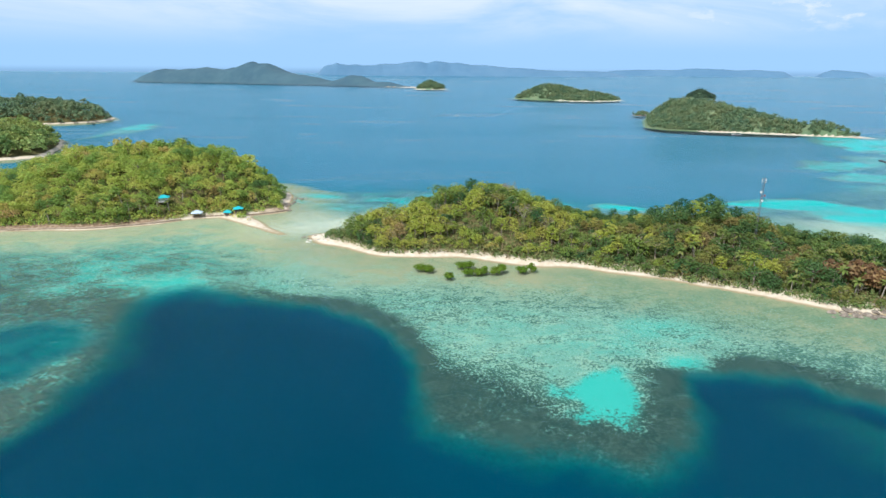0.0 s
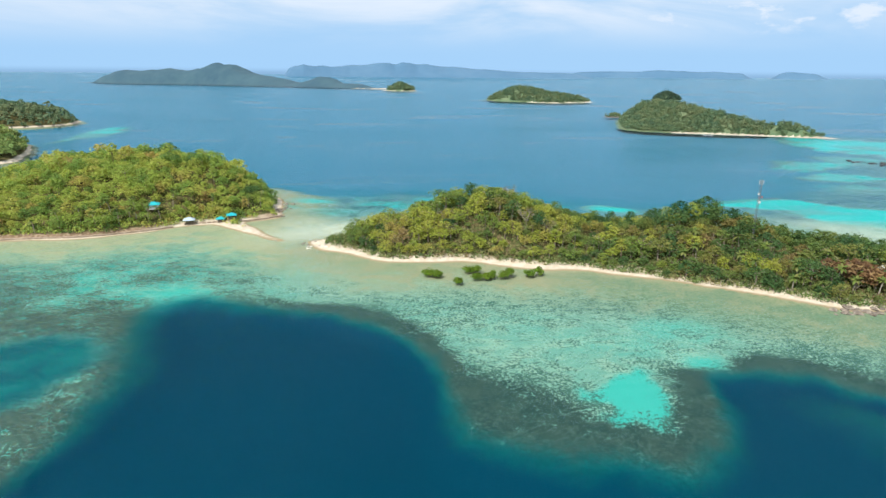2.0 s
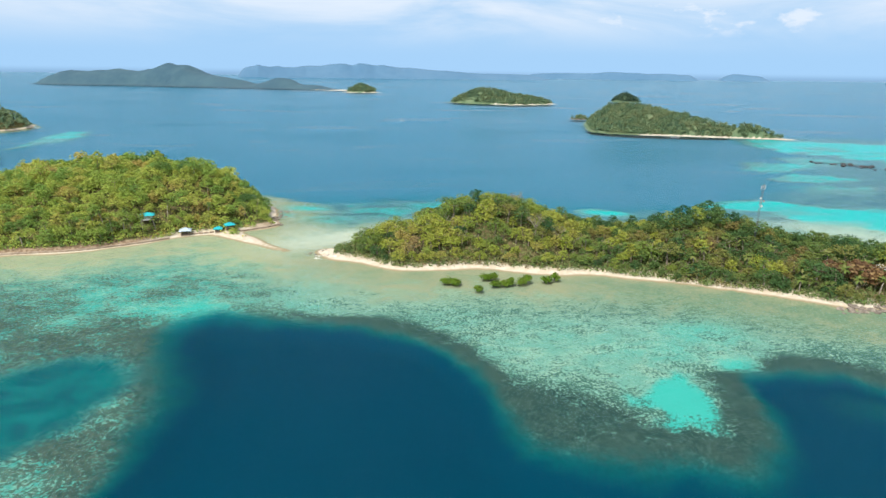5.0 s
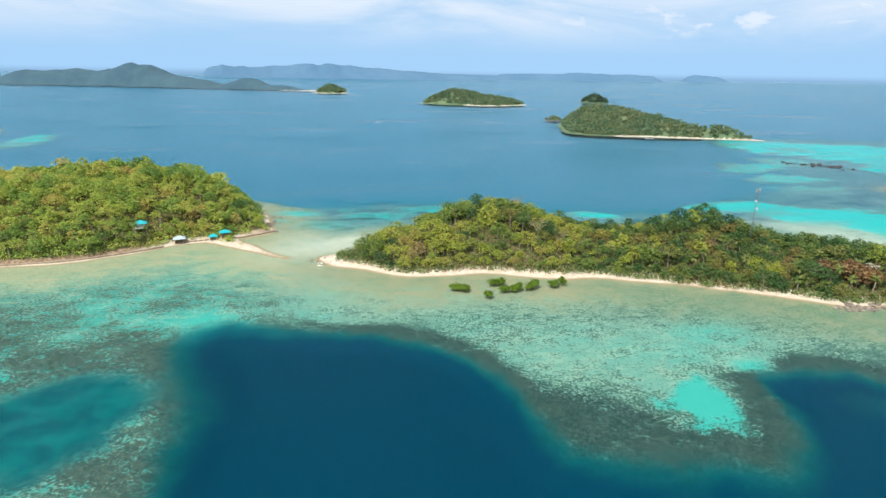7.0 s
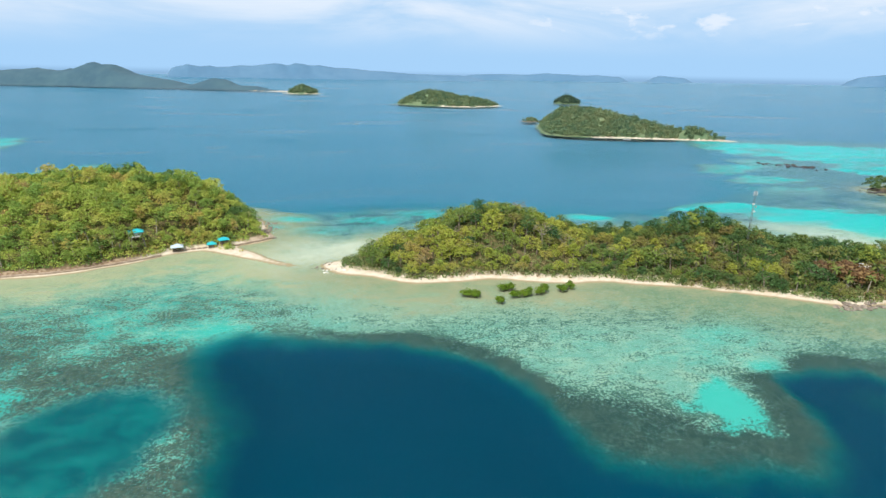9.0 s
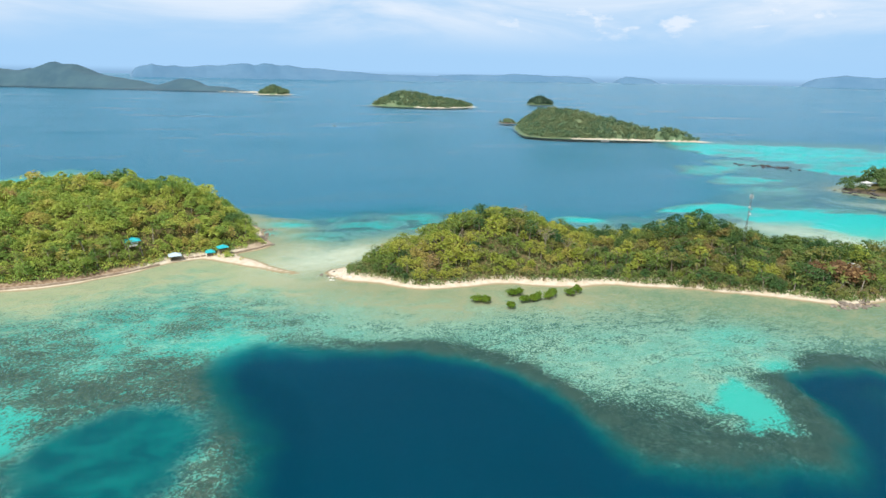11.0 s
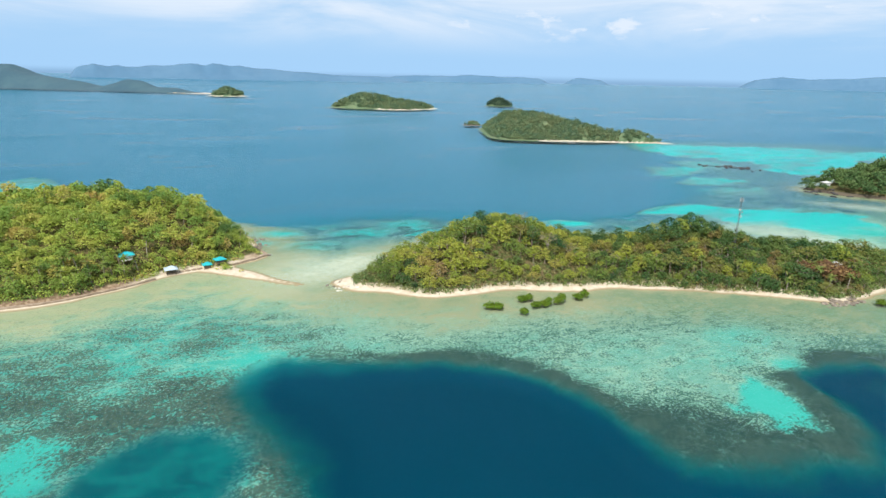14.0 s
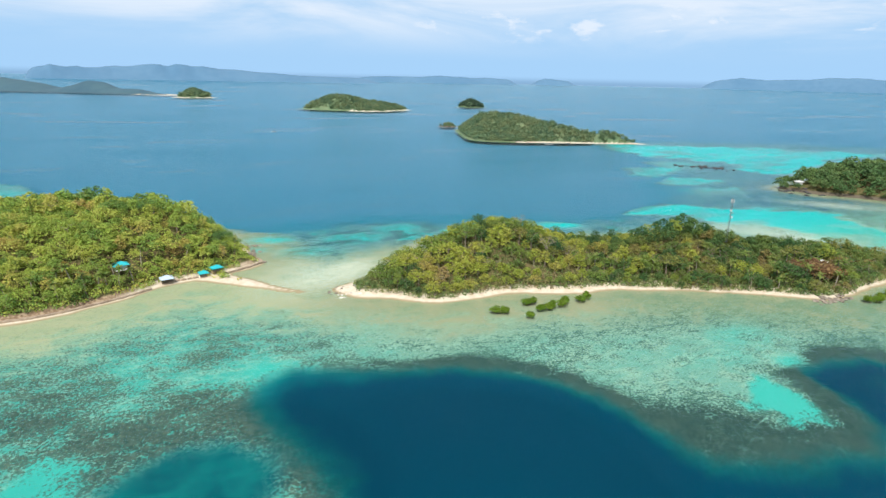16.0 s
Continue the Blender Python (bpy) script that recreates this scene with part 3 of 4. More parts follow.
def make_ground():
    gx, gy = spread(-300, 320, 2.0, 7000, 1.07), spread(60, 330, 1.8, 7000, 1.06)
    x, y = np.meshgrid(gx, gy)
    land, reef = nearest_land(x, y), inside(REEF, x, y)
    z = ground_height(x, y, land, reef)
    nx, ny = len(gx), len(gy)
    i = np.arange(nx * ny).reshape(ny, nx)
    quads = np.stack([i[:-1, :-1], i[:-1, 1:], i[1:, 1:], i[1:, :-1]], -1).reshape(-1, 4)
    me = mesh_from("ground", np.stack([x, y, z], -1).reshape(-1, 3), quads, GROUND, True)
    front = step(260 - y + 0 * x, 0, 30)
    coral = 0.50 + 0.42 * (0.4 + 0.6 * step(x, -82, -45)) * np.exp(-(np.clip(reef - 0.5, 0, None) / (3.6 + 1.2 * step(x, -60, -40) * step(-x, 20, 40))) ** 2) + 0.15 * np.exp(-(np.clip(reef, 0, None) / 11) ** 2) - 0.30 * step(-land, 32, 6)
    coral += 0.22 * hump(x, y, -104, 138, 10, 1.6) + 0.14 * hump(x, y, -94, 136, 8) + 0.5 * hump(x, y, 4, 93, 12, 1.5, -30) + 0.5 * hump(x, y, 22, 85, 8, 1.8) + 0.4 * hump(x, y, 38, 97, 6, 1.6, 80) \
        + 0.3 * hump(x, y, 42, 112, 7) + 0.15 * hump(x, y, 3, 103, 16, 1.2) + 0.13 * hump(x, y, 70, 146, 20, 2, -25) + 0.12 * bumps(x, y, 22, 71, 3) + 0.06 * hump(x, y, -92, 108, 14) - 0.06 * hump(x, y, -87, 112, 8, 1.8, 95) + 0.06 * hump(x, y, -120, 146, 14, 1.5) - 0.2 * hump(x, y, 5, 125, 16, 1.6) - 0.12 * hump(x, y, 45, 135, 12, 1.6) - 0.06 * hump(x, y, -60, 165, 18, 2) \
        - 0.5 * hump(x, y, -90, 160, 5.5, 1.5, 30) - 0.6 * hump(x, y, 47, 118.5, 5, 1.3) - 0.45 * hump(x, y, -85, 150, 9, 1.3) + 0.2 * hump(x, y, -94, 92, 11, 1.8, 110) + 0.08 * hump(x, y, -112, 108, 24) + 0.14 * hump(x, y, -124, 130, 26)
    west = step(-x, 52, 92) * step(-y, -250, -225)
    coral += west * (0.07 + 0.34 * bumps(x, y * 1.4, 15, 91, 3)) * step(-land, 26, 44)
    sand = np.maximum(inside(SAND_EAST, x, y), inside(SAND_WEST, x, y)) + 4.2 * bumps(x, y, 5, 12, 4) - 1.9
    bright = step(sand, -3.2, 1.6)
    coral = coral - 0.40 * step(sand, -2.0, 4.0)
    bank, rag, fray = np.full(x.shape, -1e6), bumps(x, y * 2.0, 24, 14, 5), bumps(x, y * 3.2, 11, 15, 3)
    for o, k, b in BANKS:
        f = inside(o, x, y) + k * (rag + 0.5 * fray)
        bank = np.maximum(bank, f)
        bright = np.maximum(bright, b * step(f, -4, 6) * np.clip(0.78 + 0.95 * bumps(x, y * 3.0, 32, 17, 4), 0.1, 1))
    coral = coral - 0.6 * step(bank, -6, 4)
    for cx, cy, r, k in ((-89, 158, 6, 0.8), (46, 118, 4.5, 0.8), (48, 137, 12, 0.55), (-140, 150, 14, 0.6), (-96, 166, 9, 0.5), (-79, 155, 8, 0.6), (-85, 150, 8, 0.95), (-78, 143, 9, 0.8), (-72, 147, 6, 0.7), (-115, 170, 16, 0.4), (-60, 172, 16, 0.3), (-20, 150, 14, 0.3), (10, 140, 12, 0.3), (-101, 155, 8, 0.55), (-122, 160, 14, 0.5), (-150, 138, 12, 0.6), (-60, 158, 8, 0.4), (22, 128, 7, 0.4), (36, 126, 10, 0.45), (-40, 276, 13, 0.9), (-62, 260, 12, 0.6), (-15, 288, 14, 0.8), (-75, 283, 10, 0.7), (-50, 296, 11, 0.6), (-84, 266, 7, 0.5), (-66, 300, 9, 0.5)):
        bright = np.maximum(bright, k * hump(x, y, cx, cy, r, 1.5))
    pool = inside(POOL, x, y) + 4 * bumps(x, y, 9, 4)
    basin = step(pool, -5, 7)
    bright = np.maximum(bright, 0.6 * step(pool, -5, 2) * np.clip(0.5 + 0.6 * bumps(x, y, 7, 62), 0.15, 1))
    coral = coral - 0.3 * step(pool, -1, 5)
    shoal = np.clip(0.95 * hump(x, y, -66, 222, 13, 1.4, 20) + 0.9 * hump(x, y, -50, 232, 9, 1.4, 40) + 0.3 * hump(x, y, -70, 240, 9, 1.3) + 0.9 * hump(x, y, 168, 206, 14, 2.2, 100) + 0.6 * hump(x, y, 148, 240, 10, 2, -40) + 0.8 * hump(x, y, 264, 266, 9, 3, -42) + 0.35 * hump(x, y, 420, 372, 20, 2, 25), 0, 1)
    flecks = step(bumps(x, y * 1.4, 15, 51, 4), 0.05, 0.4) * step(y, 236, 258) * step(-y, -318, -290) * step(-land, 8, 20) * step(-np.abs(x - 5), -125, -100)
    bright = np.maximum(bright, 0.8 * flecks)
    coral = coral + 0.3 * step(bumps(x, y * 1.5, 9, 53, 4), 0.1, 0.4) * step(y, 240, 262) * step(-y, -330, -300)
    rubble = (1 - 0.95 * np.clip(bright, 0, 1)) * step(y, 225, 275) * step(-land, 10 - 8 * step(x, 150, 200), 34 - 20 * step(x, 150, 200))
    for key, v in (("shore", -land), ("coral", np.clip(coral, 0, 1)), ("bright", np.clip(bright, 0, 1)), ("reef", reef), ("rubble", rubble), ("shoal", shoal), ("west", west), ("pool", basin), ("mud", step(x, 215, 250) * step(-y, -420, -380)), ("earth", step(-x, 122, 132) * step(-y, -300, -260) + 0.8 * hump(x, y, -86, 246, 8)), ("strait", step(y, 205, 250)), ("rise", far_rise(x, y)), ("weed", step(x + 14 * bumps(x, y, 12, 81), 12, 55) * step(-land + 5 * bumps(x, y, 9, 82), 0.5, 5) * step(land, -34, -16) * step(-y, -205, -190))):
        a = me.attributes.new(key, "FLOAT", "POINT")
        a.data.foreach_set("value", np.asarray(v, np.float32).ravel())
    tagged(new("ground", me), "pale sand, brown coral reef and wooded island soil", "ground", kind="structure")


make_ground()
wx, wy = np.meshgrid(np.linspace(-7000, 7000, 57), np.linspace(-7000, 7000, 57))
wi = np.arange(wx.size).reshape(wx.shape)
sheet = mesh_from("water", np.stack([wx, wy, far_rise(wx, wy)], -1).reshape(-1, 3), np.stack([wi[:-1, :-1], wi[:-1, 1:], wi[1:, 1:], wi[1:, :-1]], -1).reshape(-1, 4), WATER, True)
tagged(new("water", sheet), "clear rippled turquoise and deep blue sea water", "water", kind="structure")


# ---- islands further off ----
def far_island(outline, humps, cell, trees, seed, label, soil, leaves, leaf=1.6, height=6.0, beach=1.0, clump=5, count=9, rough=0.15, sand_from=-1e6):
    """A whole island: landmass with a beach rim, and the forest on it."""
    rng = np.random.default_rng(seed)
    o = rounded(outline)
    lo, hi = o.min(0) - 2 * cell, o.max(0) + 2 * cell
    base = (*((lo + hi) / 2), 0.0)

    def z_at(x, y):
        s = inside(o, x, y) + cell * 0.5 * bumps(x, y, cell * 4, seed)
        rise = sum(h * hump(x, y, cx, cy, r) for cx, cy, r, h in humps)
        z = np.clip(s, -3, 8) * 0.16 * beach + rise * (1 + rough * bumps(x, y, 40, seed + 3)) * (1 - np.exp(-np.clip(s - 5 * beach, 0, None) / 16))
        return z, s

    gx, gy = np.arange(lo[0], hi[0], cell), np.arange(lo[1], hi[1], cell)
    x, y = np.meshgrid(gx, gy)
    z, s = z_at(x, y)
    i = np.arange(x.size).reshape(x.shape)
    q = np.stack([i[:-1, :-1], i[:-1, 1:], i[1:, 1:], i[1:, :-1]], -1).reshape(-1, 4)
    q = q[(s.ravel()[q] > -cell).any(1)]
    sandy = (z.ravel()[q].mean(1) < 0.9) & (x.ravel()[q].mean(1) > sand_from)
    co = np.stack([x - base[0], y - base[1], z], -1).reshape(-1, 3)
    isl = empty("island", pose(*base), label, "island", "islands in the bay")
    used, inv = np.unique(q[~sandy], return_inverse=True)
    piece("landmass", mesh_from("landmass", co[used], inv.reshape(-1, 4), soil, True), isl)
    if sandy.any():
        used, inv = np.unique(q[sandy], return_inverse=True)
        piece("beach", mesh_from("beach", co[used], inv.reshape(-1, 4), BEACH, True), isl, "pale sand beach rim")
    if trees:
        px, py = rng.uniform(lo[0], hi[0], trees * 6), rng.uniform(lo[1], hi[1], trees * 6)
        pz, ps = z_at(px, py)
        ok = np.flatnonzero((ps > 7 * max(beach, 0.3)))[:trees]
        size = height * rng.uniform(0.6, 1.15, len(ok))
        c = np.stack([px[ok] - base[0], py[ok] - base[1], pz[ok] + size * 0.45], 1)
        cc = (c[:, None] + rng.normal(0, 0.26, (len(ok), clump, 3)) * size[:, None, None]).reshape(-1, 3)
        v, f = leaf_quads(rng, cc, np.repeat(size * 0.34, clump), count, leaf)
        tint = np.repeat(rng.uniform(0, 1, len(ok)), clump * count * 4)
        tagged(piece("forest", mesh_from("forest", v, f, leaves, tint=tint), isl, "dense green forest"), kind="stuff")
    return isl


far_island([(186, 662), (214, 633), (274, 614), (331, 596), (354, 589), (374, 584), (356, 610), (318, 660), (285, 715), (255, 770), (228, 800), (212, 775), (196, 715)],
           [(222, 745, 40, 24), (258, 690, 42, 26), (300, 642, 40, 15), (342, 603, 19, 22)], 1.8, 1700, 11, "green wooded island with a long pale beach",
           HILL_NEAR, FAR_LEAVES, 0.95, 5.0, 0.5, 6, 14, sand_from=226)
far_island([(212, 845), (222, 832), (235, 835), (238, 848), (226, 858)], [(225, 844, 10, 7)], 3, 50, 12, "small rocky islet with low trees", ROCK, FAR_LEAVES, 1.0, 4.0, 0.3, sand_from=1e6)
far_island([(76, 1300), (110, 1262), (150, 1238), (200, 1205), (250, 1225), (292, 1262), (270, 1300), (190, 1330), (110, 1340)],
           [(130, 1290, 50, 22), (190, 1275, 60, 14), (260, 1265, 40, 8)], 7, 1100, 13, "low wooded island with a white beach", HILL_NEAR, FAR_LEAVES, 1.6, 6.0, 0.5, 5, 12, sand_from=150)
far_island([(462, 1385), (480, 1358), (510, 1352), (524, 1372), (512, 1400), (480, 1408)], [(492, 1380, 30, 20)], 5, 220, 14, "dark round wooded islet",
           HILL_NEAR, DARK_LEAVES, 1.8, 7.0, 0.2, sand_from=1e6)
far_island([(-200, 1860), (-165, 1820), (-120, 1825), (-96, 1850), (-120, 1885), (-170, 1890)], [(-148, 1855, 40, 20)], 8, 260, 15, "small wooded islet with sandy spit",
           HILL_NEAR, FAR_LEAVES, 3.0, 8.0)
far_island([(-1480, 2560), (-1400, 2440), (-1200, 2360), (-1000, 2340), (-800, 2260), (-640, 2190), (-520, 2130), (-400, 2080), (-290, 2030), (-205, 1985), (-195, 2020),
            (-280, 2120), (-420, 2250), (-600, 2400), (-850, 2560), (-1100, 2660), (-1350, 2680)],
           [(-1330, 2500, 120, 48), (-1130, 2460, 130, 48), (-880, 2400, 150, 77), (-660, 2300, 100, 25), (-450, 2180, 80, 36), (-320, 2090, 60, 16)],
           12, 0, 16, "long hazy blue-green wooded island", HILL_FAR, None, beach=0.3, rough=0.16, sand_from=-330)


def ridge(rows, depth, seed, label, share=1.0):
    """A remote ridge: rows of (x, y, crest height) along its foot."""
    p = np.array(rows, float)
    t = np.linspace(0, len(p) - 1, len(p) * 8)
    line = np.stack([np.interp(t, np.arange(len(p)), p[:, k]) for k in range(3)], 1)
    line[:, 2] *= share * (1 + 0.16 * bumps(t * 60, 0 * t, 40, seed))
    line[:, 2] += 0.68 * far_rise(line[:, 0], line[:, 1]) * step(line[:, 2], 2, 24)
    d = line[:, :2] / np.linalg.norm(line[:, :2], axis=1)[:, None]
    verts = []
    for u, h in ((-0.5, -0.02), (-0.4, 0.18), (-0.25, 0.55), (-0.1, 0.9), (0.0, 1.0), (0.15, 0.85), (0.5, -0.02)):
        wob = 1 + 0.25 * bumps(t * 55, 0 * t + u * 90, 30, seed + 7)
        edge = 1.0 if h in (-0.02, 1.0) else wob
        verts.append(np.column_stack([line[:, :2] + d * (u * depth), line[:, 2] * h * edge - (6 if h < 0 else 0) + far_rise(line[:, 0], line[:, 1])]))
    v = np.concatenate(verts)
    n = len(line)
    i = np.arange(len(v)).reshape(-1, n)
    q = np.stack([i[:-1, :-1], i[:-1, 1:], i[1:, 1:], i[1:, :-1]], -1).reshape(-1, 4)
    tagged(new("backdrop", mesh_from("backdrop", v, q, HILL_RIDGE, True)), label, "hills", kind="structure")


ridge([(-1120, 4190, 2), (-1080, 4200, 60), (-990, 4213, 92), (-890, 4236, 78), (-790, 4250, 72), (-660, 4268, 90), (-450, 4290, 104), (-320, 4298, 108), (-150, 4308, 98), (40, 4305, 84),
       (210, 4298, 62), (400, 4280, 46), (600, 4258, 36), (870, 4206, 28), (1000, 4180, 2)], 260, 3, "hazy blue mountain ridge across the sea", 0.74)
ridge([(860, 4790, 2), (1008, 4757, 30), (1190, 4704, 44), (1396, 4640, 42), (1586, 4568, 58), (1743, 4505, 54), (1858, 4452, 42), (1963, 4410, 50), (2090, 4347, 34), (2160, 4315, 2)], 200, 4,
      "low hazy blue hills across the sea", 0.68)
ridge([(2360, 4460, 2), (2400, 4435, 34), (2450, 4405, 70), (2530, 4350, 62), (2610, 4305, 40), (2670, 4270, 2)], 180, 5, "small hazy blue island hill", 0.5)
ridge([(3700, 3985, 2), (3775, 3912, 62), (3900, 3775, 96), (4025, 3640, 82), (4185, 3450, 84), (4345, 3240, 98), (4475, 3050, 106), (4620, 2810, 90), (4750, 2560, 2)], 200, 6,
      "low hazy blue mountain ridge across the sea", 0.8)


# ---- trees ----
def clear_of(x, y, spots):
    ok = np.ones(len(x), bool)
    for cx, cy, r in spots:
        ok &= (x - cx) ** 2 + (y - cy) ** 2 > r * r
    return ok


def scatter(rng, outline, gap, margin, tries=9000):
    """Points inside an outline, at least about gap apart."""
    lo, hi = outline.min(0), outline.max(0)
    p = rng.uniform(lo, hi, (tries, 2))
    p = p[inside(outline, p[:, 0], p[:, 1]) > margin + 1.3 * bumps(p[:, 0], p[:, 1], 11, 77) - 3.0 * hump(p[:, 0], p[:, 1], 57, 172, 3) - 1.1 * step(p[:, 0], 25, 60)]
    cells, out = {}, []
    for x, y in p:
        k = (int(x // gap), int(y // gap))
        if any((x - a) ** 2 + (y - b) ** 2 < gap * gap for i in (-1, 0, 1) for j in (-1, 0, 1) for a, b in cells.get((k[0] + i, k[1] + j), ())):
            continue
        cells.setdefault(k, []).append((x, y))
        out.append((x, y))
    return np.array(out)


CLEAR = [(-130, 231, 4.4), (-128, 227, 2.4), (-131, 226.5, 2.4), (-116, 230, 5), (-104, 234, 3), (-100, 234, 3.4), (-108, 233, 4), (-89, 243, 7), (-84, 248, 5), (88.4, 184.4, 1.2), (-78, 214, 9), (-87, 222, 8), (-94, 229, 6), (-59, 206, 9), (121, 165.5, 4.5), (106, 157, 4.5), (110, 154, 3.5), (286, 311, 5.5)]
tree_rng = np.random.default_rng(5)
TREE_KINDS = []
# radius, height, flatness, openness of each habit
HABITS = ((2.2, 5.2, 1.0, 0.0), (2.8, 6.0, 0.9, 0.2), (3.6, 6.6, 0.6, 0.1), (2.0, 7.2, 1.0, 0.3), (3.1, 5.4, 0.8, 0.0), (2.5, 7.6, 0.85, 0.5),
          (3.9, 7.4, 0.55, 0.3), (1.9, 4.8, 1.0, 0.0), (3.3, 7.0, 0.8, 0.2), (2.6, 5.6, 0.7, 0.5), (2.9, 6.4, 1.0, 0.1), (2.2, 6.4, 0.7, 0.2))
for rad, tall, flat, open_ in HABITS:
    v, f = crown_shape(tree_rng, rad, tall * 0.86, tall * 0.14, 30, 22, 0.36, flat, open_)
    low = [crown_shape(tree_rng, rad, tall * 0.86, tall * 0.14, c, n_, sz, flat, open_) for c, n_, sz in ((14, 10, 1.0), (22, 14, 0.66), (28, 21, 0.36))]
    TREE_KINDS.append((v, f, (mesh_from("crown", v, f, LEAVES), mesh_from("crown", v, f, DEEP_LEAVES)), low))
TRUNKS = []
for k in range(3):
    bm = trunk_shape(tree_rng, 6.5, 3.2, 4)
    me = bpy.data.meshes.new("trunk")
    bm.to_mesh(me)
    bm.free()
    me.materials.append(BARK)
    TRUNKS.append(me)

islet_spots = scatter(tree_rng, ISLET, 3.0, 4.3, 14000)
islet_spots = islet_spots[clear_of(islet_spots[:, 0], islet_spots[:, 1], CLEAR)]
head_spots = scatter(tree_rng, HEADLAND, 2.9, 5.2, 34000)
head_spots = head_spots[clear_of(head_spots[:, 0], head_spots[:, 1], CLEAR)]
# the nearest stretch of the islet's seaward slope holds single trees, the rest is joined forest
order = np.argsort(islet_spots[:, 1] + 0.35 * islet_spots[:, 0])
single, joined = islet_spots[order[:280]], islet_spots[order[280:]]


def crown_scale(s, x, y):
    return (0.72 + 0.28 * step(s, 4, 12)) * np.clip(tree_rng.normal(0.98, 0.24, len(x)), 0.55, 1.5) * (1 - 0.32 * hump(x, y, 42, 214, 18, 1.2))


s = inside(ISLET, single[:, 0], single[:, 1])
scales, heights = crown_scale(s, single[:, 0], single[:, 1]), ground_height(single[:, 0], single[:, 1])
for (x, y), k, z in zip(single, scales, heights):
    tree = empty("tree", pose(x, y, z, 0, 0, tree_rng.uniform(0, 360)) @ Matrix.Diagonal((1.1 * k, 1.1 * k, 0.86 * k, 1)), "leafy broad-crowned tropical tree on the islet slope", "tree", "trees on the islet")
    piece("trunk", TRUNKS[tree_rng.integers(3)], tree, "grey-brown trunk")
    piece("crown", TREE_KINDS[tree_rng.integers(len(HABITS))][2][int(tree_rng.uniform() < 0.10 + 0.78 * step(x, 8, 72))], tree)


def forest(name, spots, label, outline, coarse=0, size=1.0, leaves=LEAVES):
    """Many trees joined into one mesh, with bushes below their rim."""
    rng = np.random.default_rng(len(spots))
    vs, fs, ts, n = [], [], [], 0
    sc = (0.72 + 0.28 * step(inside(outline, spots[:, 0], spots[:, 1]), 4, 12)) * np.clip(rng.normal(0.98, 0.24, len(spots)), 0.55, 1.5) * size * (1 - 0.32 * hump(spots[:, 0], spots[:, 1], 42, 214, 18, 1.2))
    zs = ground_height(spots[:, 0], spots[:, 1])
    for (x, y), k, z in zip(spots, sc, zs):
        v, f, _, low = TREE_KINDS[rng.integers(len(HABITS))]
        if coarse:
            v, f = low[coarse - 1]
        a = rng.uniform(0, 6.283)
        c, s_ = math.cos(a) * k * 1.08, math.sin(a) * k * 1.08
        vs.append(np.column_stack([v[:, 0] * c - v[:, 1] * s_ + x, v[:, 0] * s_ + v[:, 1] * c + y, v[:, 2] * k * 0.9 + z]))
        fs.append(f + n)
        ts.append(np.full(len(v), rng.uniform()))
        n += len(v)
    ob = new(name, mesh_from(name, np.concatenate(vs), np.concatenate(fs), leaves, tint=np.concatenate(ts)))
    return tagged(ob, label, "forest", kind="stuff")


lee = joined[:, 1] > 226 - 0.12 * joined[:, 0]
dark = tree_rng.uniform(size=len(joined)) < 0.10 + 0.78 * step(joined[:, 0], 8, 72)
forest("forest", joined[~lee & ~dark], "dense yellow-green forest on the islet crest", ISLET)
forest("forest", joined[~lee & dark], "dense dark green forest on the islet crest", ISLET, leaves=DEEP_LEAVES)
forest("forest", joined[lee], "green forest on the lee side of the islet", ISLET, coarse=2)
head_spots = head_spots[(head_spots[:, 0] > -224)]
crest = head_spots[:, 1] > 272
forest("forest", head_spots[~crest], "dense green forest covering the headland hill", HEADLAND, coarse=3, size=0.92, leaves=HEAD_LEAVES)
forest("forest", head_spots[crest], "green forest on the far side of the headland", HEADLAND, coarse=2, size=0.95, leaves=HEAD_LEAVES)
for o, gap, margin, leaves, name in ((INLET_HILL, 4.6, 5.0, HILL_LEAVES, "olive green forest on the hill behind the inlet"),
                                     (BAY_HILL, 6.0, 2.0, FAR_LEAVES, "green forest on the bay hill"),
                                     (EAST_LAND, 5.2, 0.8, EAST_LEAVES, "dark green mangrove forest on the eastern shore")):
    spots = scatter(tree_rng, o, gap, margin, 14000)
    forest("forest", spots[(spots[:, 0] > (-430 if o is INLET_HILL else -590)) & (spots[:, 0] < 375) & clear_of(spots[:, 0], spots[:, 1], [(286, 311, 6), (284, 304, 5), (281, 298, 4)])], name, o, coarse=2 if o is EAST_LAND else 1, size=1.5 if o is EAST_LAND else 1.35, leaves=leaves)


def undergrowth(outline, label, gap, margin, seed, reach, leaves):
    """Bushes and saplings that close the ground between the trees."""
    rng = np.random.default_rng(seed)
    p = scatter(rng, outline, gap, margin, 16000)
    rim = scatter(rng, outline, gap * 0.5, margin - 0.5, 60000)
    p = np.concatenate([p, rim[inside(outline, rim[:, 0], rim[:, 1]) < margin + 4]])
    p = p[(p[:, 1] < reach) & clear_of(p[:, 0], p[:, 1], [(a, b, 0.45 * c) for a, b, c in CLEAR])]
    z = ground_height(p[:, 0], p[:, 1])
    r = rng.uniform(0.85, 2.0, len(p)) * (0.8 + 0.2 * step(inside(outline, p[:, 0], p[:, 1]), margin, margin + 5))
    v, f = leaf_quads(rng, np.column_stack([p, z + r * 0.5]), r, 24, 0.45, 1.0)
    tagged(new("undergrowth", mesh_from("undergrowth", v, f, leaves, tint=np.repeat(rng.uniform(0, 1, len(p)), 24 * 4))), label, "bushes", kind="stuff")


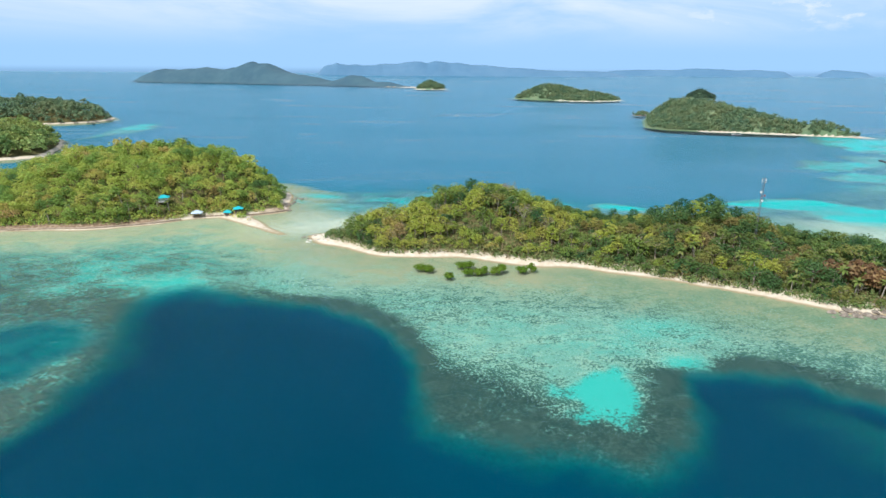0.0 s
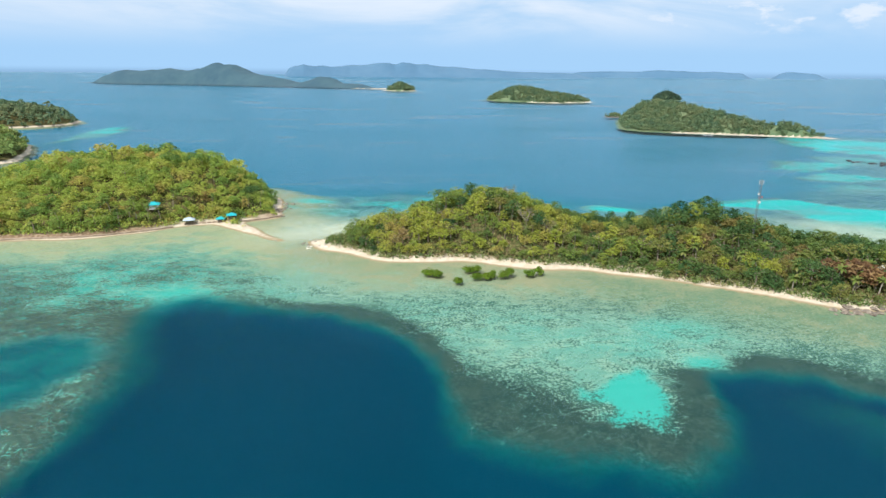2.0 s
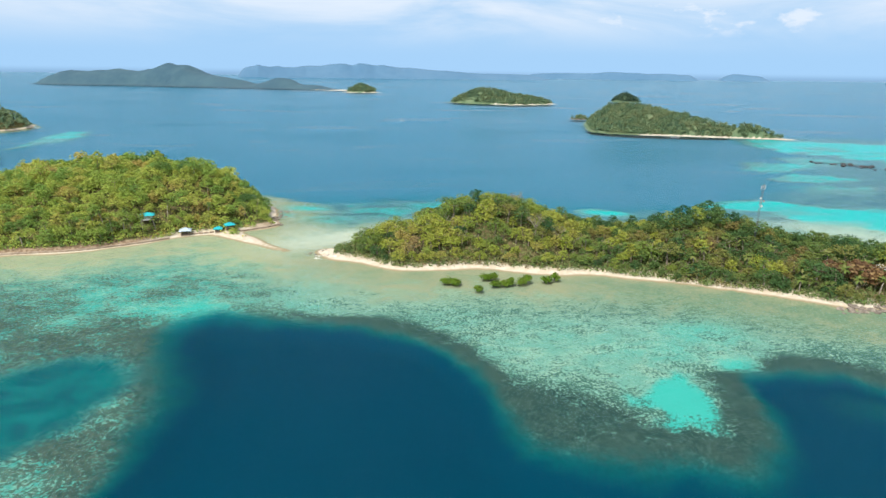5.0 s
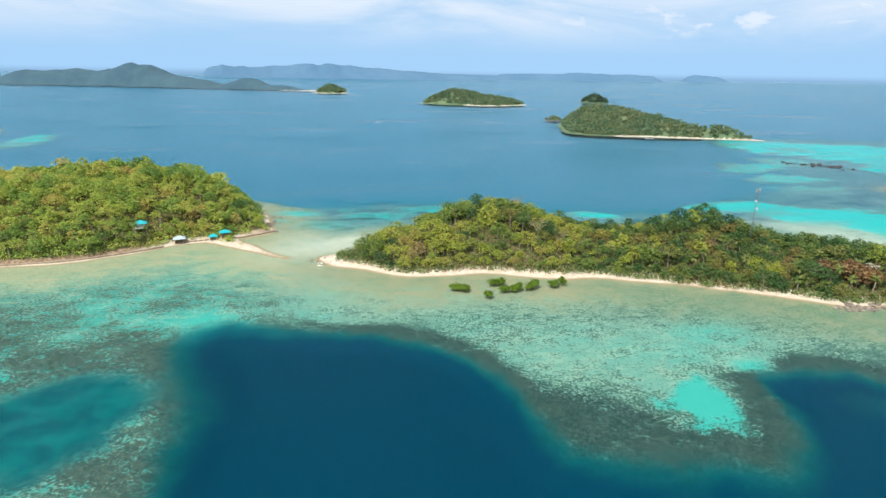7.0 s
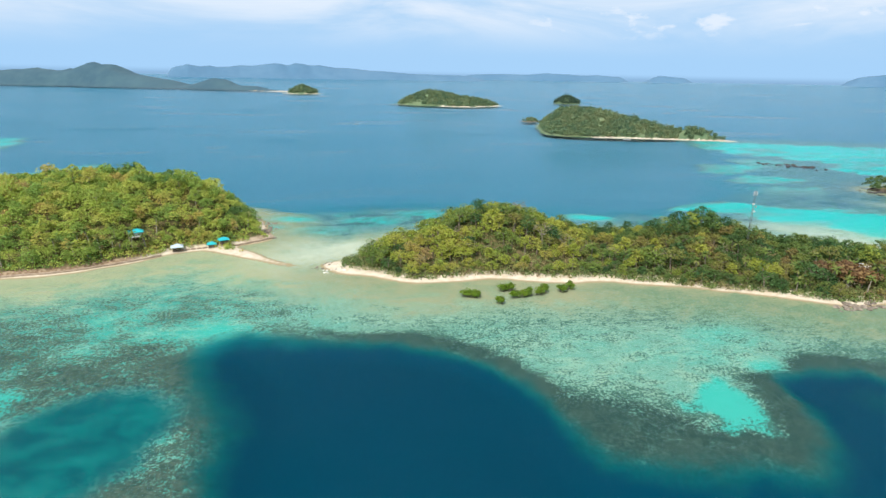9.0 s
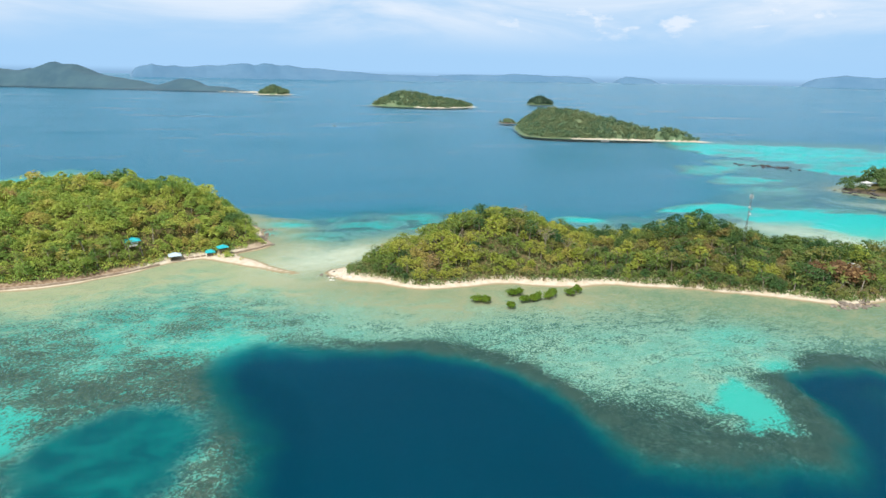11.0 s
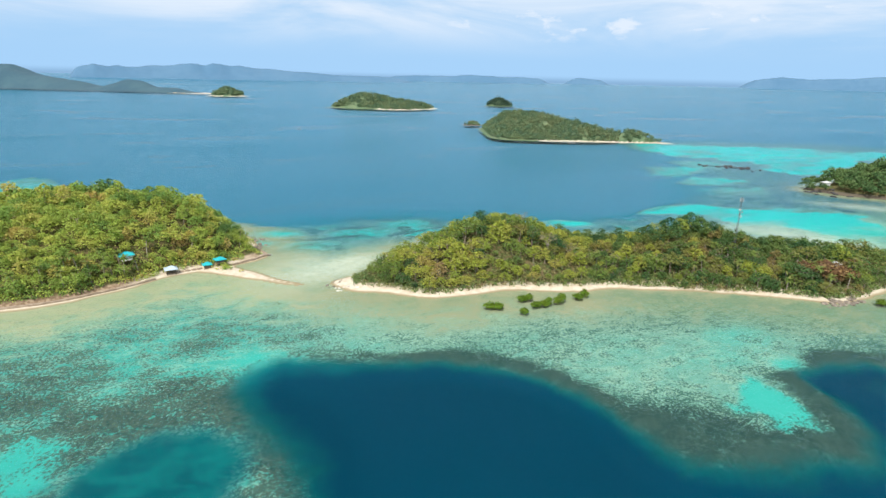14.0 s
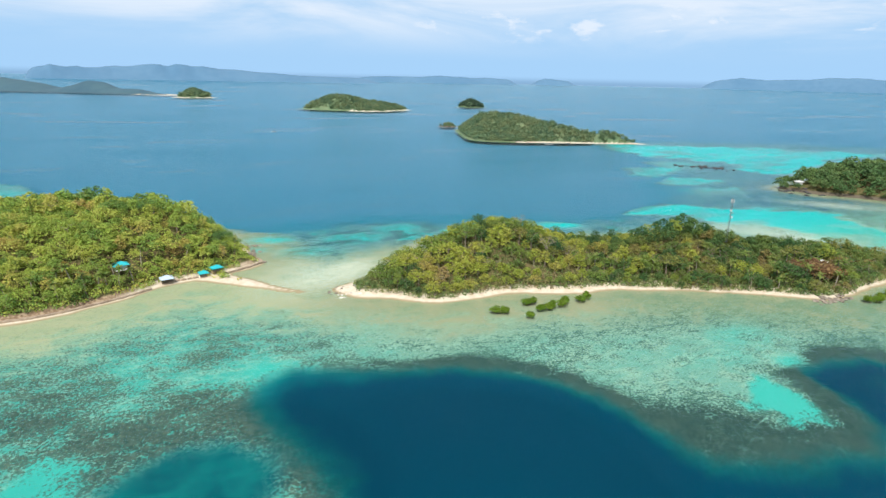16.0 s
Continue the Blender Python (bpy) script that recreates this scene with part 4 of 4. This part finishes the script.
undergrowth(ISLET, "low dry green scrub and saplings behind the beach", 1.6, 3.9, 3, 232, SCRUB_LEAVES)
undergrowth(HEADLAND, "low green bushes and saplings on the headland", 1.55, 4.4, 4, 276, HEAD_LEAVES)


# palms
def frond_mesh():
    n, verts, faces = 7, [], []
    for i in range(n + 1):
        t = i / n
        x, z = 2.7 * t * (1 - 0.12 * t), 0.75 * t - 1.75 * t * t
        wdt = 0.42 * math.sin(math.pi * min(1, 0.12 + 0.86 * t)) + 0.03
        verts += [(x, -wdt, z - 0.5 * wdt), (x, 0, z), (x, wdt, z - 0.5 * wdt)]
    for i in range(n):
        a = 3 * i
        faces += [(a, a + 1, a + 4, a + 3), (a + 1, a + 2, a + 5, a + 4)]
    return mesh_from("frond", verts, faces, PALM_LEAVES)


FROND = frond_mesh()


def palm_tree(height, bend):
    palm = empty("palm_tree", Matrix(), "coconut palm with drooping fronds near the shore", "palm tree", "palms by the shore")
    bm, last = bmesh.new(), Vector((0, 0, -0.5))
    for i in range(1, 6):
        t = i / 5
        nxt = Vector((bend * t * t, 0, height * t))
        rod(bm, last, nxt, 0.19 - 0.012 * i, 0.178 - 0.012 * i, 7)
        last = nxt
    part("trunk", bm, PALE_BARK, palm, "ringed grey trunk")
    for i in range(13):
        fr = piece("frond", FROND, palm)
        fr.matrix_local = Matrix.Translation(last) @ pose(0, 0, 0, 0, -48 + 62 * (i % 3) / 2, i * 137.5) @ Matrix.Scale(0.72 + 0.12 * (i % 2), 4)
    return palm


PALMS = [palm_tree(5.4, 0.8), palm_tree(6.4, 1.2), palm_tree(4.4, 0.4)]
palm_rng = np.random.default_rng(9)
palm_spots = [(62 + 5.2 * i + palm_rng.uniform(-2, 2), 176 - 3.1 * i + palm_rng.uniform(-3, 6)) for i in range(10)] \
    + [(70 + 5.5 * i + palm_rng.uniform(-2, 2), 181 - 2.8 * i + palm_rng.uniform(-3, 6)) for i in range(9)] \
    + [(118 + 3 * i, 160 + palm_rng.uniform(-4, 10)) for i in range(6)] \
    + [(-126 - 5.5 * i + palm_rng.uniform(-2, 2), 232 - 3.0 * i + palm_rng.uniform(0, 5)) for i in range(8)] \
    + [(26 + 6 * i, 190 - 2.2 * i + palm_rng.uniform(-1, 6)) for i in range(5)] + [(-97, 247), (-93, 251), (-110, 240), (-158, 282)] \
    + [(-126 - 3.4 * i + palm_rng.uniform(-0.8, 0.8), 227.5 - 1.75 * i + palm_rng.uniform(-0.5, 0.8)) for i in range(7)]
for i, (x, y) in enumerate(palm_spots):
    z = float(ground_height(np.array([x]), np.array([y]))[0])
    m = pose(x, y, z, 0, 0, palm_rng.uniform(0, 360))
    if i < 3:
        PALMS[i].matrix_world = m
    else:
        copy_thing(PALMS[i % 3], m)


# mangroves standing in the shallows
def mangrove(x, y, w_, h, seed, label="round green mangrove bush standing in shallow water"):
    rng = np.random.default_rng(seed)
    z = float(ground_height(np.array([x]), np.array([y]))[0])
    bush = empty("mangrove_bush", pose(x, y, z), label, "mangrove", "mangroves off the beach")
    n = 16
    c = rng.normal(0, 1, (n, 3))
    c /= np.linalg.norm(c, axis=1)[:, None]
    c = c * np.array([w_ * 0.62, w_ * 0.55, h * 0.34]) * rng.uniform(0.3, 1.0, (n, 1)) + np.array([0, 0, 0.35 + h * 0.45])
    v, f = leaf_quads(rng, c, rng.uniform(0.34, 0.55, n) * w_ * 0.85, 60, 0.3)
    piece("crown", mesh_from("crown", v, f, MANGROVE_LEAVES), bush)
    bm = bmesh.new()
    for i in range(9):
        a = i * 0.7
        rod(bm, (0.6 * w_ * math.cos(a), 0.5 * w_ * math.sin(a), -0.2), (0.12 * math.cos(a), 0.12 * math.sin(a), 0.6 + h * 0.35), 0.05, 0.035, 5)
    part("prop_roots", bm, BARK, bush, "thin brown prop roots")


for i, (x, y, w_, h) in enumerate(((-17.2, 172.4, 2.5, 2.6), (-14.2, 171.6, 2.5, 2.6), (-8, 166.2, 1.9, 2.6), (-4.4, 175.6, 2.4, 2.8), (-2.2, 175.2, 2.3, 2.6), (-2.2, 170.0, 2.4, 3.0), (0.6, 170.0, 2.1, 2.4),
                                   (2.8, 170.6, 2.2, 2.8), (5.8, 170.4, 2.3, 2.6), (8.0, 171.6, 2.2, 3.2), (14.6, 172.0, 2.5, 2.6), (17.6, 173.4, 1.9, 3.4))):
    mangrove(x, y, w_, h, 40 + i)
for i, (x, y) in enumerate(((110, 141), (113.5, 140), (117, 141.5), (121, 141), (125, 143), (130, 144))):
    mangrove(x, y, 2.6, 2.4, 60 + i, "broad green mangrove bush off the rocky point")

# a reddish tree among the green ones
rv, rf = crown_shape(tree_rng, 4.4, 5.0, 1.4, 20, 26, 0.8)
for x, y, k in ((106.5, 159.5, 1.2), (101.5, 164, 0.95), (110.5, 156.5, 1.0), (112, 163, 0.9)):
    z = float(ground_height(np.array([x]), np.array([y]))[0])
    t = empty("tree", pose(x, y, z) @ Matrix.Scale(k, 4), "russet brown dry-leaved tree behind the beach", "tree", "trees on the islet")
    piece("trunk", TRUNKS[1], t, "grey-brown trunk")
    piece("crown", mesh_from("crown", rv, rf, RUSSET_LEAVES), t)


dv, df = crown_shape(tree_rng, 2.6, 3.2, 0.2, 26, 40, 0.27)
dome_mesh = mesh_from("crown", dv, df, DARK_BUSH)
for x, y, k in ((62.5, 171.5, 1.35), (94.5, 154.5, 1.05), (99.5, 156.5, 1.0), (45.5, 179, 0.8), (83, 161, 1.05), (30, 184, 0.7), (57, 172, 0.62)):
    z = float(ground_height(np.array([x]), np.array([y]))[0])
    t = empty("bush", pose(x, y, z, 0, 0, 40 * k) @ Matrix.Scale(k, 4), "dense dark green round bush behind the beach", "bush", "bushes by the beach")
    piece("stems", TRUNKS[2], t, "brown stems").scale = (0.4, 0.4, 0.4)
    piece("crown", dome_mesh, t)


# grey, nearly leafless trees
def dry_tree(x, y, k, seed):
    rng = np.random.default_rng(seed)
    z = float(ground_height(np.array([x]), np.array([y]))[0])
    t = empty("tree", pose(x, y, z, 0, 0, rng.uniform(0, 360)) @ Matrix.Scale(k, 4), "grey dry tree with bare twigs and few leaves", "tree", "trees on the islet")
    bm, tips = bmesh.new(), []
    rod(bm, (0, 0, -0.6), (0.2, 0.1, 3.6), 0.2, 0.13, 7)
    for i in range(7):
        a, lift = i * 0.9 + rng.uniform(-0.3, 0.3), rng.uniform(5.4, 7.4)
        mid = Vector((1.1 * math.cos(a), 1.1 * math.sin(a), rng.uniform(4.4, 5.4)))
        end = Vector((2.4 * math.cos(a), 2.4 * math.sin(a), lift))
        rod(bm, (0.2, 0.1, rng.uniform(2.6, 3.6)), mid, 0.09, 0.06, 5)
        rod(bm, mid, end, 0.06, 0.025, 4)
        for j in range(6):
            tip = end + Vector(rng.normal(0, 0.75, 3)) + Vector((0, 0, 0.3))
            rod(bm, mid.lerp(end, rng.uniform(0.3, 1)), tip, 0.03, 0.012, 3)
            tips.append(tip)
    part("branches", bm, PALE_BARK, t, "pale grey bare branches")
    v, f = leaf_quads(rng, np.array(tips), rng.uniform(0.3, 0.6, len(tips)), 9, 0.24)
    piece("crown", mesh_from("crown", v, f, DRY_LEAVES), t, "thin grey-brown foliage")


for i, (x, y, k) in enumerate(((16.4, 199.2, 1.0), (11.8, 214, 0.9), (-29, 192.5, 0.62), (-10, 197, 0.7), (103.5, 154.5, 0.5), (24, 197, 0.8), (88, 176, 0.7), (-14, 203, 0.7), (40, 190, 0.7))):
    dry_tree(x, y, k, 300 + i)
# large round trees that stand above the crest
for x, y, k, h in ((78.5, 198, 2.0, 3.0), (70.5, 200, 1.7, 2.6), (86, 194, 1.35, 2.6), (63, 203, 1.4, 2.4), (21, 199, 1.2, 2.0), (-2, 221, 1.3, 2.6), (118, 180, 1.5, 2.6)):
    z = float(ground_height(np.array([x]), np.array([y]))[0])
    t = empty("tree", pose(x, y, z, 0, 0, 70 * k), "large dark green round-crowned tree on the crest", "tree", "trees on the islet")
    piece("trunk", TRUNKS[0], t, "grey-brown trunk")
    piece("crown", dome_mesh, t).matrix_local = Matrix.Translation((0, 0, h)) @ Matrix.Scale(k, 4)

# tall trees that stand out of the headland's canopy
TALL = [mesh_from("crown", *TREE_KINDS[k][:2], HEAD_LEAVES) for k in (3, 5, 8)]
for i, (x, y, k) in enumerate(((-161, 262, 1.55), (-154, 259, 1.25), (-178, 250, 1.3), (-136, 264, 1.3), (-121, 262, 1.15), (-147, 244, 1.2), (-113, 252, 1.15), (-170, 235, 1.2), (-186, 262, 1.4))):
    z = float(ground_height(np.array([x]), np.array([y]))[0])
    t = empty("tree", pose(x, y, z, 0, 0, 77 * i) @ Matrix.Scale(k, 4), "tall open-crowned tree above the headland canopy", "tree", "trees on the headland")
    piece("trunk", TRUNKS[i % 3], t, "grey-brown trunk")
    piece("crown", TALL[i % 3], t)


# ---- huts ----
def gable(bm, wdt, dep, base, rise, over=0.6, thick=0.12, ridge_share=0.35):
    """A hipped roof with thickness."""
    a, b, r = wdt / 2 + over, dep / 2 + over, wdt * ridge_share / 2
    for dz in (0, -thick):
        lo = [bm.verts.new(p) for p in ((-a, -b, base + dz), (a, -b, base + dz), (a, b, base + dz), (-a, b, base + dz))]
        hi = [bm.verts.new(p) for p in ((-r, 0, base + rise + dz), (r, 0, base + rise + dz))]
        faces = [(lo[0], lo[1], hi[1], hi[0]), (lo[1], lo[2], hi[1]), (lo[2], lo[3], hi[0], hi[1]), (lo[3], lo[0], hi[0])]
        for fc in faces:
            bm.faces.new(fc if dz == 0 else fc[::-1])
        if dz == 0:
            top = lo
        else:
            for i in range(4):
                bm.faces.new((top[i], lo[i], lo[(i + 1) % 4], top[(i + 1) % 4]))
    return bm


def hut(x, y, turn, wdt, dep, eaves, rise, roof, roof_label, label, walls=0.0, floor=0.5, wall_mat=None):
    z = float(ground_height(np.array([x]), np.array([y]))[0])
    h = empty("hut", pose(x, y, z, 0, 0, turn), label, "hut", "huts on the headland")
    part("roof", gable(bmesh.new(), wdt, dep, eaves, rise), roof, h, roof_label)
    bm = bmesh.new()
    rod(bm, (-wdt * 0.18, 0, eaves + rise + 0.03), (wdt * 0.18, 0, eaves + rise + 0.03), 0.1)
    part("ridge_cap", bm, roof, h)
    for sx in (-1, 1):
        for sy in (-1, 1):
            part("post", rod(bmesh.new(), (sx * wdt * 0.46, sy * dep * 0.46, -0.8), (sx * wdt * 0.46, sy * dep * 0.46, eaves + 0.1), 0.09), TIMBER, h)
    part("floor", box(bmesh.new(), (wdt, dep, 0.18), Matrix.Translation((0, 0, floor)), 0.02), TIMBER, h, "timber deck")
    if walls:
        for m, sz in ((Matrix.Translation((0, -dep * 0.46, floor + walls / 2)), (wdt * 0.9, 0.1, walls)), (Matrix.Translation((0, dep * 0.46, floor + walls / 2)), (wdt * 0.9, 0.1, walls)),
                      (Matrix.Translation((-wdt * 0.46, 0, floor + walls / 2)), (0.1, dep * 0.9, walls)), (Matrix.Translation((wdt * 0.46, 0, floor + walls / 2)), (0.1, dep * 0.9, walls))):
            part("wall_panel", box(bmesh.new(), sz, m, 0.015), wall_mat or TIMBER, h)
    return h


hut(-130.0, 231.0, 20, 3.9, 3.0, 3.6, 0.9, TEAL_ROOF, "teal painted hipped roof", "small white hut with teal roof on the wooded slope", 2.0, 1.6, PAINT)
hut(-116.4, 231.2, 15, 3.3, 2.7, 1.9, 0.9, PALE_ROOF, "faded pale blue hipped roof", "open beach pavilion with pale blue roof", 0.0, 0.3)
hut(-104.4, 233.8, 10, 2.4, 2.0, 1.6, 0.75, TEAL_ROOF, "teal painted hipped roof", "low open cottage with teal roof behind the beach", 0.9, 0.3)
hut(-100.0, 234.4, 25, 2.9, 2.3, 1.8, 0.85, TEAL_ROOF, "teal painted hipped roof", "open cottage with teal roof under trees", 0.9, 0.3)
hut(286, 311, -10, 4.2, 3.6, 2.8, 0.9, PAINT, "white sheet roof", "white house at the tip of the eastern shore", 2.0, 0.6, PAINT)
hut(121, 167.5, 30, 3.6, 3.0, 2.6, 0.8, PAINT, "white sheet roof", "small white shed among palms", 1.6, 0.3, PAINT)


# ---- mast ----
def mast(x, y, tall):
    z = float(ground_height(np.array([x]), np.array([y]))[0])
    m = empty("mast", pose(x, y, z), "slim lattice telecom mast with antennas among trees", "mast")
    legs = [(0.34 * math.cos(a), 0.34 * math.sin(a)) for a in (0.4, 0.4 + 2.094, 0.4 + 4.189)]
    for lx, ly in legs:
        part("leg", rod(bmesh.new(), (lx, ly, -0.3), (lx, ly, tall), 0.05, 0.04), STEEL, m)
    step_h = 1.5
    for i in range(int(tall / step_h)):
        bm, z0 = bmesh.new(), i * step_h
        for k in range(3):
            (ax, ay), (bx, by) = legs[k], legs[(k + 1) % 3]
            rod(bm, (ax, ay, z0), (bx, by, z0 + step_h), 0.028, sides=4)
            rod(bm, (ax, ay, z0 + step_h), (bx, by, z0 + step_h), 0.028, sides=4)
        part("brace", bm, RED if i in (9, 10) else STEEL, m)
    for k in range(3):
        a = 0.4 + k * 2.094 + 0.5
        c = Matrix.Translation((0.62 * math.cos(a), 0.62 * math.sin(a), tall - 1.0)) @ Matrix.Rotation(a, 4, "Z")
        part("antenna_panel", box(bmesh.new(), (0.12, 0.22, 1.5), c, 0.03), PAINT, m, "white antenna panel")
        bm = bmesh.new()
        rod(bm, (0.3 * math.cos(a), 0.3 * math.sin(a), tall - 1.2), (0.62 * math.cos(a), 0.62 * math.sin(a), tall - 1.0), 0.05)
        part("bracket", bm, STEEL, m)
    for k, (a, zz, col) in enumerate(((3.9, tall - 4.6, PAINT), (5.4, tall - 5.6, RED), (4.6, tall - 7.2, PAINT))):
        c = Matrix.Translation((0.75 * math.cos(a), 0.75 * math.sin(a), zz)) @ Matrix.Rotation(a, 4, "Z") @ Matrix.Rotation(math.pi / 2, 4, "Y")
        bm = bmesh.new()
        bmesh.ops.create_cone(bm, cap_ends=True, segments=16, radius1=0.22, radius2=0.36, depth=0.3, matrix=c)
        part("dish", bm, col, m, "round link dish")
    part("lightning_rod", rod(bmesh.new(), (0, 0, tall - 0.5), (0, 0, tall + 2.0), 0.03, 0.015), STEEL, m)


mast(88.4, 184.4, 22.0)


# ---- sea walls, rocks, boats ----
def sea_wall(points, high, label):
    line = np.array(points, float)
    bm = bmesh.new()
    for (ax, ay), (bx, by) in zip(line[:-1], line[1:]):
        n = max(1, int(math.hypot(bx - ax, by - ay) / 1.6))
        for i in range(n):
            t = (i + 0.5) / n
            px_, py_ = ax + (bx - ax) * t, ay + (by - ay) * t
            a = math.atan2(by - ay, bx - ax)
            z = float(ground_height(np.array([px_]), np.array([py_]))[0])
            box(bm, (1.7, 0.7 + 0.15 * random.random(), high * random.uniform(0.9, 1.1)),
                Matrix.Translation((px_, py_, max(z, 0.1) + high * 0.25)) @ Matrix.Rotation(a + random.uniform(-0.06, 0.06), 4, "Z"), 0.07)
    me = bpy.data.meshes.new("sea_wall")
    bm.to_mesh(me)
    bm.free()
    me.materials.append(STONE)
    tagged(new("sea_wall", me), label, "wall", kind="structure")


sea_wall([(-200, 198), (-181, 205), (-165, 208), (-152, 209.5), (-144, 212), (-137, 216), (-129, 220), (-121, 226.5)], 0.7, "low weathered stone sea wall along the shore")
sea_wall([(-118, 231), (-112, 232.5), (-106, 234)], 0.7, "low weathered stone sea wall along the shore")
sea_wall([(-104, 233.5), (-98, 235), (-94, 238), (-88, 241.5), (-83, 246.5), (-84.5, 252)], 0.8, "low weathered stone sea wall round the point")


def boulder(rng, size):
    bm = bmesh.new()
    bmesh.ops.create_icosphere(bm, subdivisions=2, radius=1.0)
    o = Vector(rng.uniform(-50, 50, 3))
    for v in bm.verts:
        v.co *= 1 + 0.45 * noise.noise(v.co * 1.1 + o) + 0.18 * noise.noise(v.co * 3.1 + o)
        v.co = Vector((v.co.x * size * 1.3, v.co.y * size, v.co.z * size * 0.5))
    return bm


rock_rng = np.random.default_rng(21)


def rocks(spots, mat, label, group):
    for x, y, size in spots:
        z = float(ground_height(np.array([x]), np.array([y]))[0])
        me = bpy.data.meshes.new("rock")
        bm = boulder(rock_rng, size)
        bm.to_mesh(me)
        bm.free()
        me.materials.append(mat)
        ob = tagged(new("rock", me), label, "rock", group)
        ob.matrix_world = pose(x, y, max(z, -0.35) + size * 0.12, 0, 0, rock_rng.uniform(0, 360))


rocks([(92 + rock_rng.uniform(0, 16), 147 + rock_rng.uniform(-2.5, 2.5), rock_rng.uniform(0.4, 1.1)) for _ in range(26)], ROCK, "rough weathered brown boulder on the beach", "rocks on the point")
rocks([(-63 + rock_rng.uniform(-3, 5), 206 + rock_rng.uniform(-4, 5), rock_rng.uniform(0.2, 0.5)) for _ in range(14)], ROCK, "small brown rock on the sand spit", "rocks on the spit")
rocks([(-59 + rock_rng.uniform(-4, 7), 204 + rock_rng.uniform(-4, 4), rock_rng.uniform(0.25, 0.6)) for _ in range(18)], PALE_ROCK, "bleached white coral rock on the beach tip", "rocks on the spit")
rocks([(-84 + rock_rng.uniform(-4, 2), 252 + rock_rng.uniform(-5, 22), rock_rng.uniform(0.4, 1.0)) for _ in range(22)], ROCK, "rough brown boulder at the headland foot", "rocks on the headland")
rocks([(292 + 1.6 * i + rock_rng.uniform(-8, 8), 426 - 2.0 * i + rock_rng.uniform(-13, 13), rock_rng.uniform(0.3, 1.6)) for i in range(14) for _ in range(4)], DARK_ROCK, "dark wet rock breaking the shallow reef", "reef rocks")
rocks([(276 + rock_rng.uniform(-8, 8), 305 + rock_rng.uniform(-16, 16), rock_rng.uniform(0.5, 1.6)) for _ in range(22)], DARK_ROCK, "dark rock at the tip of the eastern shore", "shore rocks")


def boat(x, y, turn, long):
    b = empty("boat", pose(x, y, 0.0, 0, 0, turn), "small white outrigger boat on the sea", "boat", "boats in the bay")
    bm = bmesh.new()
    rings = []
    for i in range(9):
        t = i / 8 * 2 - 1
        wdt, sheer = 0.12 * long * (1 - t * t) ** 0.6 + 0.02, 0.5 + 0.45 * t * t
        rings.append([bm.verts.new(p) for p in ((t * long / 2, -wdt, sheer), (t * long / 2 * 0.94, -wdt * 0.5, -0.25), (t * long / 2 * 0.94, wdt * 0.5, -0.25), (t * long / 2, wdt, sheer))])
    for r0, r1 in zip(rings[:-1], rings[1:]):
        for i in range(4):
            bm.faces.new((r0[i], r1[i], r1[(i + 1) % 4], r0[(i + 1) % 4]))
    bm.faces.new(rings[0])
    bm.faces.new(rings[-1][::-1])
    part("hull", bm, PAINT, b, "white hull")
    part("canopy", box(bmesh.new(), (long * 0.4, long * 0.2, 0.12), Matrix.Translation((0, 0, 2.0)), 0.04), PAINT, b)
    for sx in (-1, 1):
        for sy in (-1, 1):
            part("canopy_post", rod(bmesh.new(), (sx * long * 0.18, sy * long * 0.085, 0.4), (sx * long * 0.18, sy * long * 0.085, 2.0), 0.05), TIMBER, b)
    for sy in (-1, 1):
        part("outrigger", rod(bmesh.new(), (-long * 0.35, sy * long * 0.3, 0.1), (long * 0.35, sy * long * 0.3, 0.1), 0.1), TIMBER, b)
    for sx in (-0.2, 0.2):
        part("boom", rod(bmesh.new(), (sx * long, -long * 0.3, 0.15), (sx * long, long * 0.3, 0.15), 0.06), TIMBER, b)


boat(-29, 795, 20, 6.0)
boat(254, 600, -15, 9.0)
